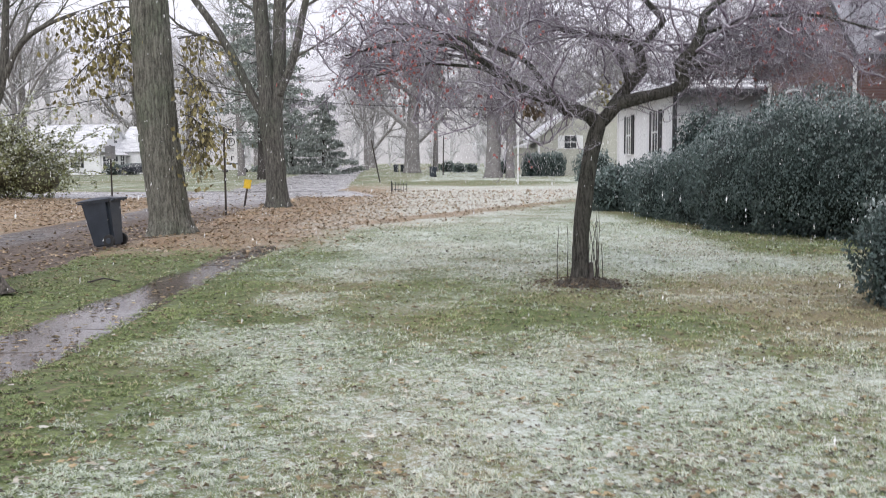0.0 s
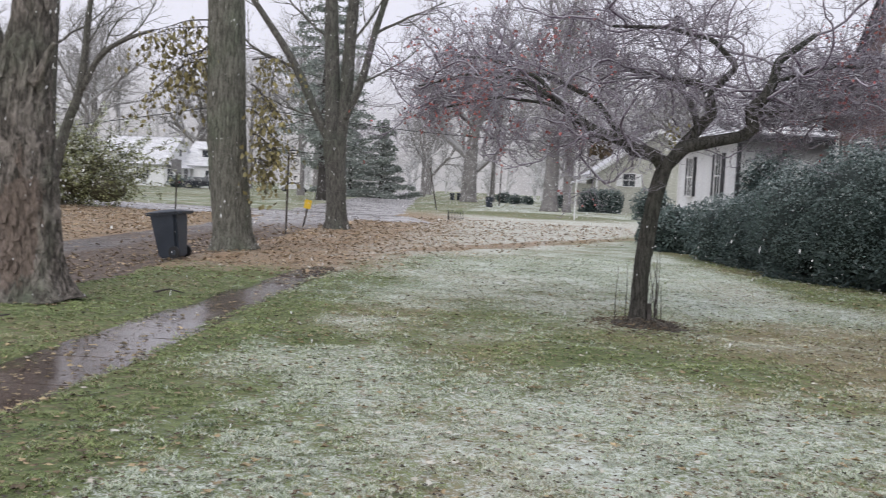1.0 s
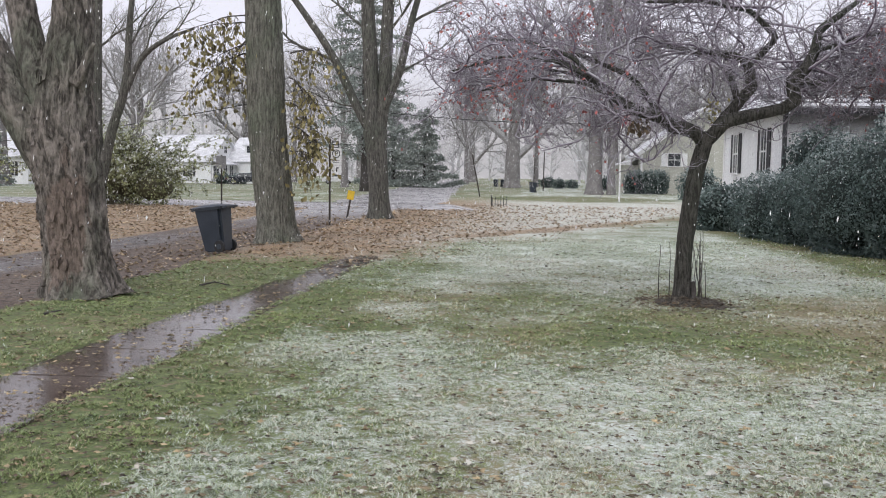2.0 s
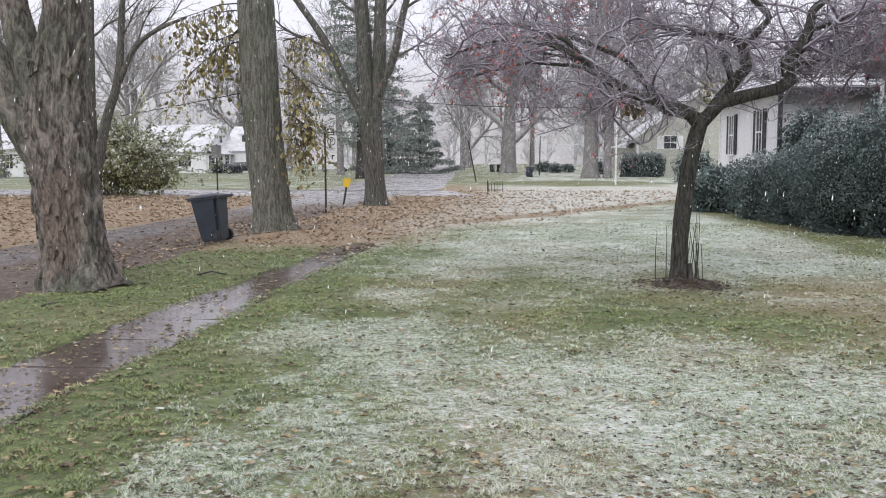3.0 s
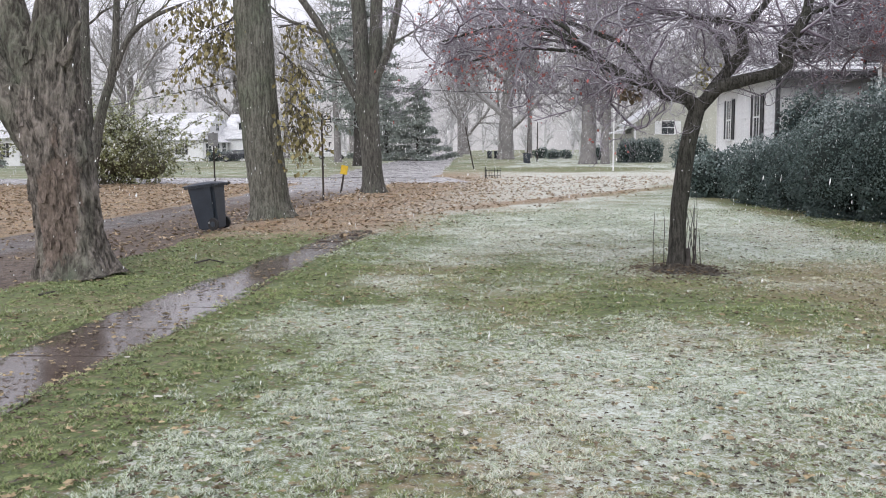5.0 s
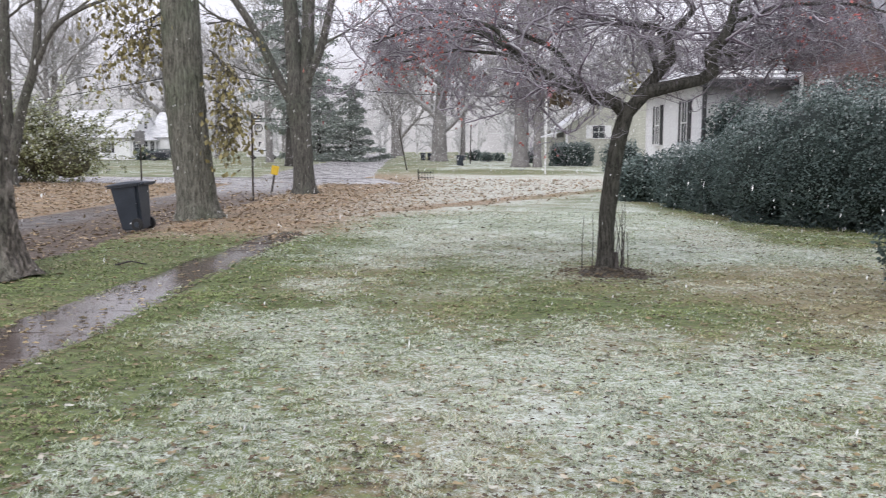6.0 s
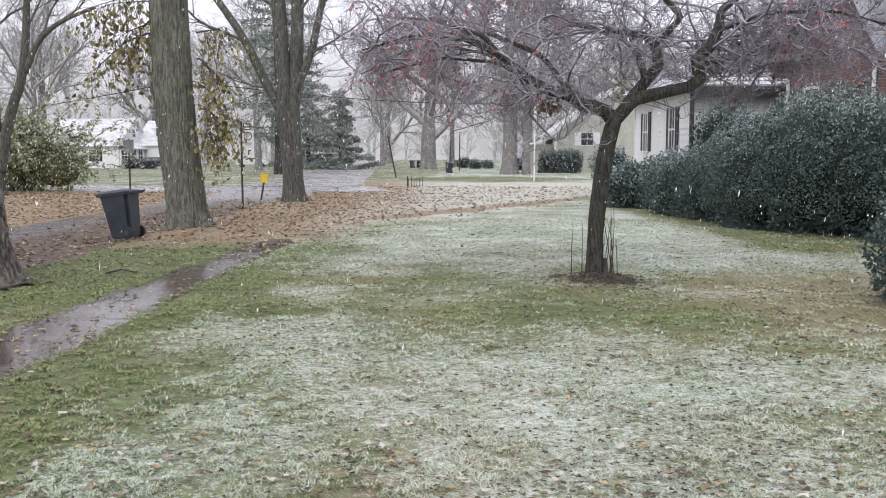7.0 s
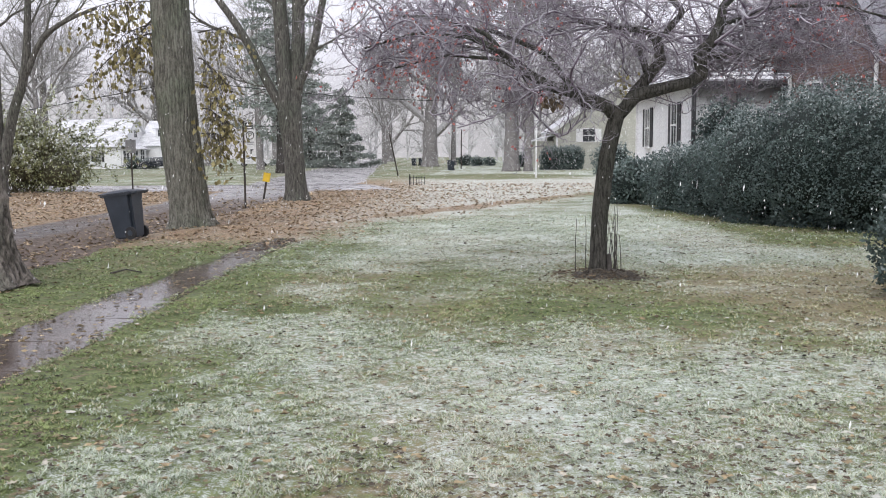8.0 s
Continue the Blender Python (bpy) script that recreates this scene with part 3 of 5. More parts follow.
r2 = np.random.default_rng(15)
crown(maple_fork, r2, [((-1.7, 0, 6.0), (-0.9, 0, 0.3), 3, 0.07), ((-2.8, 0, 7.6), (-0.6, 0.2, 0.6), 3, 0.06), ((-0.5, 0, 7), (-0.5, 0.1, 0.8), 3, 0.06), ((0.2, 0.1, 7), (0.4, -0.3, 0.8), 3, 0.06), ((1.1, 0, 7.4), (0.9, 0, 0.5), 3, 0.06), ((0.75, 0, 5.6), (0.9, -0.2, 0.3), 2.5, 0.05), ((-0.8, 0, 4.2), (-0.8, 0.2, 0.35), 2.2, 0.04)], M_BARK_WET, BARE[1:])
crown(maple_old, r2, [((0.08, 0, 4.8), (0.8, 0.1, 0.5), 3, 0.07), ((0.05, 0, 5.8), (-0.3, -0.3, 0.9), 3, 0.07)], M_BARK_OLD, BARE[1:])

# weeping crab apple on the lawn
weep = thing("weeping_crabapple", "weeping crabapple with bare purple-brown twigs and few red leaves", "tree", at=(WEEP[0] - 0.06, WEEP[1], 0))
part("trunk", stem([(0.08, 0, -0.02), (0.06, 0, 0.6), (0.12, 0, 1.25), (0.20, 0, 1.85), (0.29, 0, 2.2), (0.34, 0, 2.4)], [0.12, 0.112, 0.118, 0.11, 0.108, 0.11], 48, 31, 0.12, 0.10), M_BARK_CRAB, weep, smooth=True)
W_LIMBS = []


def weep_limb(way, radii):
    radii = [0.88 * v for v in radii]
    W_LIMBS.append((way, radii))
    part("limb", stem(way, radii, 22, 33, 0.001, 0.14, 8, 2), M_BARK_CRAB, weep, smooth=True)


weep_limb([(0.30, 0, 2.22), (0.18, -0.06, 2.38), (0.0, -0.12, 2.44), (-0.16, -0.15, 2.46), (-0.32, -0.17, 2.59), (-0.70, -0.2, 2.69), (-0.97, -0.2, 2.86), (-1.24, -0.25, 3.08), (-1.50, -0.3, 3.22), (-2.0, -0.4, 3.42)], [0.10, 0.105, 0.105, 0.10, 0.085, 0.08, 0.07, 0.06, 0.045, 0.03])
weep_limb([(0.30, 0, 2.25), (0.55, -0.1, 2.55), (0.98, -0.15, 2.65), (1.30, -0.15, 2.72), (1.46, -0.15, 2.84), (1.40, -0.15, 3.1), (1.58, -0.15, 3.26), (1.71, -0.1, 3.52), (1.78, 0, 3.8), (2.3, 0.1, 4.2)], [0.11, 0.10, 0.085, 0.085, 0.095, 0.09, 0.08, 0.07, 0.06, 0.035])
weep_limb([(0.46, 0.05, 2.45), (0.80, 0.12, 2.86), (0.95, 0.15, 3.04), (0.90, 0.18, 3.36), (0.72, 0.3, 3.5), (0.26, 0.5, 3.58), (-0.15, 0.7, 3.68)], [0.09, 0.085, 0.085, 0.075, 0.055, 0.045, 0.03])
weep_limb([(0.75, 0.15, 2.9), (0.8, 0.9, 3.3), (0.7, 1.6, 3.6), (0.4, 2.2, 3.8)], [0.06, 0.05, 0.04, 0.03])
weep_limb([(-1.2, -0.3, 3.0), (-1.55, -0.2, 3.4), (-2.2, 0.0, 3.65), (-2.9, 0.1, 3.7)], [0.035, 0.032, 0.026, 0.016])
weep_limb([(-0.4, -0.15, 2.72), (-0.7, 0.3, 3.2), (-1.4, 0.7, 3.55), (-2.2, 0.9, 3.6), (-3.0, 1.0, 3.4)], [0.045, 0.04, 0.034, 0.026, 0.016])
weep_limb([(1.40, -0.15, 3.1), (1.9, -0.1, 3.08), (2.4, 0.1, 3.16), (3.4, 0.1, 3.35)], [0.055, 0.045, 0.04, 0.025])
weep_limb([(1.0, 0.3, 3.4), (1.3, 0.3, 3.75), (0.9, 0.2, 4.1), (0.2, 0.0, 4.2), (-0.6, -0.2, 4.15)], [0.05, 0.045, 0.04, 0.03, 0.02])
weep_limb([(-1.24, -0.25, 3.08), (-1.8, -0.6, 3.3), (-2.5, -0.8, 3.34), (-3.2, -0.9, 3.12)], [0.028, 0.024, 0.02, 0.013])
weep_limb([(-0.70, -0.2, 2.70), (-1.4, -0.5, 3.02), (-2.1, -0.7, 3.06), (-2.8, -0.8, 2.88)], [0.028, 0.024, 0.019, 0.012])
weep_limb([(-0.97, -0.2, 2.88), (-1.5, 0.5, 3.25), (-2.3, 1.1, 3.45), (-3.2, 1.4, 3.2)], [0.028, 0.024, 0.02, 0.013])
weep_limb([(1.71, -0.1, 3.5), (2.4, -0.3, 3.72), (3.2, -0.4, 3.72), (4.0, -0.5, 3.5)], [0.03, 0.026, 0.021, 0.013])
W_PLAN = [
    (14, 6, 0.34, (0, 0, -0.03), 11, 0.42, 0.50, 50, 0.1),
    (10, 4, 0.36, (0, 0, -0.04), 8, 0.48, 0.6, 48, 0.1),
    (6, 3, 0.34, (0, 0, -0.04), 3, 0.5, 0.8, 45, 0.1),
    (3, 3, 0.25, (0, 0, 0.0), 0, 0, 0, 0, 0),
]
r3 = np.random.default_rng(77)
W_STARTS = []
for s_pts, s_r in W_LIMBS:
    thin = s_r[0] < 0.043
    for f in np.linspace(0.4, 1.0, 6 if thin else 9):
        x = f * (len(s_pts) - 1)
        a = min(int(x), len(s_pts) - 2)
        q = np.array(s_pts[a]) + (np.array(s_pts[a + 1]) - np.array(s_pts[a])) * (x - a)
        ang = r3.uniform(0, 6.28)
        out = np.array([np.cos(ang), 0.8 * np.sin(ang) + 0.1, 0]) + 0.75 * np.array([np.sign(q[0] - 0.5), 0, 0])
        W_STARTS.append((q, (out[0], out[1], r3.uniform(-0.05, 0.5)), r3.uniform(1.5, 3.2) * (0.62 if thin else 1), 0.016 if thin else 0.021))
W_TWIGS = spray_all(Geo(), W_STARTS, r3, W_PLAN, 0.5, lambda p: 2.6 + 0.45 * step(0.6, 1.4, p[..., 0]))
tagged(part("crown", W_TWIGS, M_TWIG, weep, "purple-brown twigs, lightly frosted"), kind="stuff")
old = Geo()
leaf_cloud(old, np.array([0.44, 0.2, 2.72]) + r3.normal(0, 1, (40, 3)) * (0.07, 0.07, 0.10), 0.07, r3, droop=1.0)
tagged(part("leaves", old, M_OLIVE_LEAF, weep, "a few yellow leaves left in the fork"), kind="stuff")
old = Geo()
leaf_cloud(old, np.array([-0.68, -0.45, 2.46]) + r3.normal(0, 1, (50, 3)) * (0.07, 0.06, 0.05), 0.09, r3, droop=1.5)
part("shoot", Geo().tube([(-1.1, -0.2, 2.9), (-0.95, -0.36, 2.62), (-0.68, -0.45, 2.47), (-0.45, -0.46, 2.38), (-0.36, -0.44, 2.2)], [0.012, 0.011, 0.009, 0.006, 0.003], 5), M_BARK_DARK, weep)
tagged(part("leaf_clump", old, M_LITTER_DARK, weep, "clump of dead brown leaves caught in the twigs"), kind="stuff")
tips = W_TWIGS.v[-1]
pick = tips[r3.integers(0, len(tips), 12000)]
keep = (pick[:, 0] < -0.5) & (noise2(pick[:, 0] * 3 + 50, pick[:, 2] * 3 + pick[:, 1] + 50, 0.8, 91) > 0.70) | (pick[:, 0] > 2.2) & (noise2(pick[:, 0] * 3, pick[:, 2] * 3 + pick[:, 1], 0.8, 92) > 0.62)
lv = Geo()
leaf_cloud(lv, pick[keep], 0.05, r3, droop=0.6)
part("leaves", lv, M_RED_LEAF, weep, "sparse curled red leaves")


# ---- bare trees across the street and in the distance ----
FAR = [
    (5, 5, 0.08, (0, 0, 0.05), 9, 0.55, 0.45, 40, 0.15),
    (3, 3, 0.14, (0, 0, 0.03), 7, 0.5, 0.5, 42, 0.15),
    (2, 3, 0.18, (0, 0, 0.0), 4, 0.5, 0.75, 45, 0.1),
    (2, 3, 0.2, (0, 0, -0.02), 0, 0, 0, 0, 0),
]


def leader_starts(height, rad, r, limbs, low, lean=(0, 0)):
    """A leading stem and limbs that leave it from a share 'low' of the height upwards."""
    top = np.array([lean[0], lean[1], 1.0]) * height
    rows = []
    for k in range(limbs):
        f = low + (0.92 - low) * (k + r.random()) / limbs
        a = k * 2.4 + r.uniform(-0.5, 0.5)
        d = np.array([np.cos(a), np.sin(a), r.uniform(0.6, 1.8)])
        rows.append((top * f, d, height * (0.62 - 0.42 * f) * r.uniform(0.8, 1.2), rad * (0.62 - 0.45 * f)))
    return rows


def bare_tree(label, at, height, rad, seed, low=0.25, limbs=10, group="bare trees beyond the street"):
    r = np.random.default_rng(seed)
    ob = thing("bare_tree", label, "tree", group, at=at)
    way = np.array([[0, 0, -0.05], [r.normal(0, 0.1), 0, height * 0.3], [r.normal(0, 0.2), 0, height * 0.6], [r.normal(0, 0.3), 0, height * 0.93]])
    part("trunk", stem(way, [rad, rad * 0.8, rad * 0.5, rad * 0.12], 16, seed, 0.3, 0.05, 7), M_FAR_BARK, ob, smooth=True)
    tagged(part("crown", spray_all(Geo(), leader_starts(height, rad, r, limbs, low), r, FAR, 0.45), M_FAR_TWIG, ob, "bare branches coloured pale for haze, frosted on top"), kind="stuff")
    return ob


protos = [bare_tree("grey bare tree in falling snow", (-20.5, 104, 0), 19, 0.42, 101),
          bare_tree("stout grey bare tree in falling snow", (-1.6, 118, 0), 19, 1.0, 102, low=0.16),
          bare_tree("grey bare tree in falling snow", (6.35, 86, 0), 20, 0.78, 103, low=0.3)]
r4 = np.random.default_rng(44)
spots = [(7.85, 85, 0, 0.9), (1.6, 132, 0, 0.9), (-25, 140, 2, 1.0), (14, 150, 1, 0.9), (-9.5, 150, 0, 0.9), (-11, 190, 1, 0.9), (-46, 150, 1, 1.1), (-36, 142, 0, 1.0), (-60, 140, 2, 1.1),
         (-73, 130, 0, 1.0), (27, 140, 2, 1.0), (36, 120, 0, 1.0), (24, 112, 1, 0.9), (-40, 92, 0, 0.9), (-52, 88, 2, 0.9)]
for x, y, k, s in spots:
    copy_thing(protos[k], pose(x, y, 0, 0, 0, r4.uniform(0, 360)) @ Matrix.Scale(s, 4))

# far woods that close the view all round
rows = []
for k in range(96):
    a = radians(k * 3.75 + r4.uniform(-1, 1))
    d = r4.uniform(150, 270)
    h = r4.uniform(17, 28)
    at = np.array([d * np.sin(a), d * np.cos(a), 0])
    rows.append((at, (0, 0, 1), h, 0.45))
for k in range(120):
    a = radians(-60 + k * 120 / 120 + r4.uniform(-0.5, 0.5))
    d = r4.uniform(170, 240)
    rows.append((np.array([d * np.sin(a), d * np.cos(a), 0]), (0, 0, 1), r4.uniform(6, 11), 0.3))
WOOD = [
    (4, 4, 0.03, (0, 0, 0.05), 12, 0.42, 0.5, 50, 0.04),
    (2, 3, 0.12, (0, 0, 0.06), 5, 0.5, 0.6, 45, 0.1),
    (2, 3, 0.15, (0, 0, 0.0), 4, 0.55, 1.0, 45, 0.1),
    (1, 3, 0.15, (0, 0, 0.0), 0, 0, 0, 0, 0),
]
tagged(part("far_woods", spray_all(Geo(), rows, r4, WOOD, 0.6), M_WOODS), "leafless woods coloured pale for snowfall haze", "woods", kind="stuff")



# glowing ring all round, painted as grey snowfall haze over woods, far behind everything
def painted_haze_material():
    m = bpy.data.materials.new("painted_snowfall_haze")
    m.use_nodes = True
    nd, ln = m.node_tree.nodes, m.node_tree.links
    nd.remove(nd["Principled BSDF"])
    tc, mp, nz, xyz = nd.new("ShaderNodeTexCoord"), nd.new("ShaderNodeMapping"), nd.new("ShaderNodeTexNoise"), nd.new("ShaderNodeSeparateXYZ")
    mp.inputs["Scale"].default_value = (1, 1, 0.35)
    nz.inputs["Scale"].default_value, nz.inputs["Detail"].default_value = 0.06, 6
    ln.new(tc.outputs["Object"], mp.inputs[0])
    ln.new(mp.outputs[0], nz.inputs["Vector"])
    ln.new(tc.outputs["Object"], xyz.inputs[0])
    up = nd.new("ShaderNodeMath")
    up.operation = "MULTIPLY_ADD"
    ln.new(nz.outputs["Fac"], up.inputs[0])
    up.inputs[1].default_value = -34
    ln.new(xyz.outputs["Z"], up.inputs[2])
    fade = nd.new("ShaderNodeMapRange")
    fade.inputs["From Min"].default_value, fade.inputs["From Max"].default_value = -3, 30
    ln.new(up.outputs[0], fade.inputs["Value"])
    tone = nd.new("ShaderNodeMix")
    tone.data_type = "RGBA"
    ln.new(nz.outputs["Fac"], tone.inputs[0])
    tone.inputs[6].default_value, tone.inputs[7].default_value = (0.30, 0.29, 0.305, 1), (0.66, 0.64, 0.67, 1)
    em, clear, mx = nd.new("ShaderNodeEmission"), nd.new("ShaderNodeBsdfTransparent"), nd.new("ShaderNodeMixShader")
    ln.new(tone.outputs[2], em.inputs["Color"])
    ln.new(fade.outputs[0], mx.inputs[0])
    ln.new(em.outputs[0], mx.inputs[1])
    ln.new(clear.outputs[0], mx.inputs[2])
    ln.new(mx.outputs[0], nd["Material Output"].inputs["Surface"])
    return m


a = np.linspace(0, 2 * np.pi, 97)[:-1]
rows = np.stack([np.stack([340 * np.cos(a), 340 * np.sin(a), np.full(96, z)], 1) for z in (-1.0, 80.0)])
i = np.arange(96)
tagged(part("backdrop", Geo().add(rows.reshape(-1, 3), [np.stack([i, i + 96, (i + 1) % 96 + 96, (i + 1) % 96], 1)]), painted_haze_material()), "glowing backdrop painted as grey haze of woods in falling snow", "backdrop", kind="structure")

# many-stemmed tree across the street
side_tree = thing("bare_tree", "slender bare tree with several dark stems", "tree", "bare trees beyond the street", at=(-18.8, 39.5, 0))
for s_pts, s_r in (([(0, 0, -0.05), (-0.1, 0, 2), (-0.1, 0, 5), (0.2, 0, 11)], [0.3, 0.27, 0.22, 0.12]),
                   ([(0.05, 0, 1.0), (0.6, 0, 3.6), (1.3, 0, 5.2), (1.5, 0, 8.5), (1.9, 0, 11)], [0.24, 0.2, 0.17, 0.12, 0.08]),
                   ([(1.3, 0, 5.2), (1.9, 0, 6.6), (3.0, 0, 7.4), (4.3, 0.2, 7.9)], [0.13, 0.11, 0.09, 0.05])):
    part("stem", stem(s_pts, s_r, 24, 51, 0.01, 0.04), M_BARK_WET, side_tree, smooth=True)
crown(side_tree, r2, [((1.4, 0, 7), (0.6, 0.2, 0.7), 3, 0.05), ((3.0, 0, 7.4), (0.8, 0.1, 0.5), 2.4, 0.05), ((-0.1, 0, 5), (-0.8, 0, 0.5), 3, 0.06), ((0, 0, 7), (0.8, 0, 0.5), 3, 0.06), ((1.9, 0, 6.6), (0.5, 0.2, 0.8), 3, 0.05), ((0.1, 0, 3.5), (-0.7, 0.1, 0.5), 2.5, 0.04)], M_BARK_WET, BARE[1:])


# ---- evergreens and shrubs ----
def conifer(at, height, width, seed, label, bare=0.05, n=9000):
    r = np.random.default_rng(seed)
    ob = thing("conifer_tree", label, "tree", "evergreens", at=at)
    part("trunk", stem([(0, 0, -0.05), (0, 0, height * 0.5), (0, 0, height * 0.97)], [height * 0.018 + 0.06, height * 0.012 + 0.03, 0.02], 12, seed, 0.2, 0.03, 5), M_BARK_DARK, ob, smooth=True)
    wood, g = Geo(), Geo()
    pts, cov = [], []
    tiers = int(height * 3.4)
    for k in range(tiers):
        z = height * (bare + (1 - bare) * (k + r.random() * 0.6) / tiers)
        f = 1 - (z / height - bare) / (1 - bare)
        reach = width * (0.10 + 0.9 * f ** 0.75) * r.uniform(0.65, 1.1)
        a = k * 2.4 + r.uniform(-0.6, 0.6)
        q, _ = path_of((0, 0, z), (np.cos(a), np.sin(a), 0.12), reach, 6, r, 0.08, (0, 0, -0.05))
        wood.tube(q, np.linspace(0.05, 0.012, 7), 4, cap=False)
        m = max(12, int(n * (0.25 + f) / tiers))
        u = r.random(m) ** 0.7
        i = np.clip((u * 6).astype(int), 0, 5)
        c = q[i] + (q[i + 1] - q[i]) * (u * 6 - i)[:, None]
        sd = 0.10 + 0.16 * reach * (1.1 - u)
        c = c + np.stack([r.normal(0, sd), r.normal(0, sd), r.normal(-0.08, 0.12, m)], 1)
        pts.append(c)
        cov.append(np.where(c[:, 2] > q[i][:, 2] - 0.02, r.random(m) ** 2, 0) * 0.15)
    leaf_cloud(g, np.concatenate(pts), 0.24, r, np.concatenate(cov), 0.3)
    tagged(part("framework", wood, M_BARK_DARK, ob), kind="stuff")
    tagged(part("crown", g, M_CONIFER, ob, "green needles coloured pale for haze, lightly snow-dusted"), kind="stuff")
    return ob


conifer((-12.2, 112, 0), 9.5, 5.0, 61, "broad dark evergreen beside the far street", 0.01, 26000)
conifer((-16.6, 116, 0), 11, 5.2, 62, "broad dark evergreen beside the far street", 0.01, 24000)
conifer((-14.6, 84, 0), 26, 6.0, 63, "tall dark pine behind the forked maple", 0.12, 24000)


def shrub(name, label, blobs, mat, n, size, seed, core, at=(0, 0, 0), group="", snowy=0.6, category="shrub"):
    """Leaves on overlapping lumps (x, y, z, rx, ry, rz) round an added core that blocks light."""
    r = np.random.default_rng(seed)
    ob = thing(name, label, category, group, at=at)
    g, c = Geo(), Geo()
    area = np.array([b[3] * b[5] + b[4] * b[5] + b[3] * b[4] for b in blobs])
    for b, k in zip(blobs, (n * area / area.sum()).astype(int)):
        o, e = np.array(b[:3]), np.array(b[3:])
        d = r.normal(0, 1, (k, 3))
        d /= np.linalg.norm(d, axis=1)[:, None]
        lump = 0.80 + 0.46 * noise2(d[:, 0] * 2.2 + 9 * b[0], d[:, 2] * 2.2 + d[:, 1] * 1.7 + 9 * b[1], 0.55, seed)
        lump = lump + 0.22 * (noise2(d[:, 0] * e[0] + 30, d[:, 2] * e[2] + 0.8 * d[:, 1] * e[1] + 30, 0.3, seed + 3) - 0.5)
        rad = lump * (1 - 0.25 * r.random(k) ** 2)
        p = o + d * e * rad[:, None]
        cl = 0.65 * noise2(p[:, 0] + 0.8 * p[:, 1] + 60, p[:, 2] + 60, 0.34, seed + 5) + 0.35 * noise2(p[:, 0] - 0.8 * p[:, 1] + 60, p[:, 2] + 60, 0.13, seed + 6)
        p += d * (0.26 * (cl - 0.5))[:, None] * min(1.0, e.min())
        p[:, 2] = np.maximum(p[:, 2], 0.03)
        up = np.clip(d[:, 2], 0, 1)
        # snow on upward leaves; its clumps also paint highlights on upper lumps
        leaf_cloud(g, p, size, r, np.where(r.random(k) < (0.22 + 1.0 * up) * step(0.34, 0.6, cl), snowy * (0.35 + 0.75 * up) * r.random(k), 0), -0.4)
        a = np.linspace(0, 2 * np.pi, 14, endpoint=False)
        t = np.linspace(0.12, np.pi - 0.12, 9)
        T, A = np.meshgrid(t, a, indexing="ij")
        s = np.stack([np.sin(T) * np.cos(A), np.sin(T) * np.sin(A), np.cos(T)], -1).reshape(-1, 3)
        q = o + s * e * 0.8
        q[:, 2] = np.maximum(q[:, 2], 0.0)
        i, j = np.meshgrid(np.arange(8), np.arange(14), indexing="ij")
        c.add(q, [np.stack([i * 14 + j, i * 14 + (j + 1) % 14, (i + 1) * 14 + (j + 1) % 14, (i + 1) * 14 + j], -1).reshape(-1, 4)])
    # solid blob added behind the leaves; on hedges its colour is painted shade
    part("light_blocking_core", c, core, ob, smooth=True)
    tagged(part("foliage", g, mat, ob), kind="stuff")
    return ob


HEDGES = "dark evergreen foundation shrubs"
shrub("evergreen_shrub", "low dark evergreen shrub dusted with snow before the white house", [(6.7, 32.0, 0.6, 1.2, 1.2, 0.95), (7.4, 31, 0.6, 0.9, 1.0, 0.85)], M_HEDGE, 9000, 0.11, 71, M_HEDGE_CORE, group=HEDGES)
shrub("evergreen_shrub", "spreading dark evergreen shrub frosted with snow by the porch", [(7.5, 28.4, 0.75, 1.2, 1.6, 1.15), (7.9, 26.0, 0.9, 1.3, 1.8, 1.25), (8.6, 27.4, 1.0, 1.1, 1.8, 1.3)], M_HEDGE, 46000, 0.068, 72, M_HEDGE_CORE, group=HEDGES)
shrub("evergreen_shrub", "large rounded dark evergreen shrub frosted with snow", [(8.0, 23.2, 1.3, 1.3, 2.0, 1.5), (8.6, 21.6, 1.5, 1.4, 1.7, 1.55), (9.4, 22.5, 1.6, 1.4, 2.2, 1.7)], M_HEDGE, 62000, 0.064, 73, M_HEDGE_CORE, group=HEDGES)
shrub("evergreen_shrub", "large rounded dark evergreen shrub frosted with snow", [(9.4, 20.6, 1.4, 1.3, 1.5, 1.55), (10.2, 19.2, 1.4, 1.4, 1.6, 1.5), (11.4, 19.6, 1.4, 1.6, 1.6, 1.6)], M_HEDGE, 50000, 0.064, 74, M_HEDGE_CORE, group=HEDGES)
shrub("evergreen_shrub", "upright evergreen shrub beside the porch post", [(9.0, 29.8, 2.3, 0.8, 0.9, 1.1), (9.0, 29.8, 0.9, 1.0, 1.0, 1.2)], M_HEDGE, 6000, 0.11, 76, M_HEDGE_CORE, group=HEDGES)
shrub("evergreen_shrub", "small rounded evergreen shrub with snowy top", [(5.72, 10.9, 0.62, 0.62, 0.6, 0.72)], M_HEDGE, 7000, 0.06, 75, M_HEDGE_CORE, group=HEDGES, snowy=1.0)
shrub("clipped_hedge", "clipped dark boxy hedge before the tan house", [(10.5 + 0.7 * k, 92, 1.0, 0.8, 1.0, 1.3) for k in range(5)], M_HEDGE, 9000, 0.16, 78, M_HEDGE_CORE, category="hedge")
shrub("round_shrub", "dark round shrub near the white house", [(12.9, 70, 1.0, 1.5, 1.2, 1.35)], M_HEDGE, 3000, 0.14, 79, M_HEDGE_CORE)
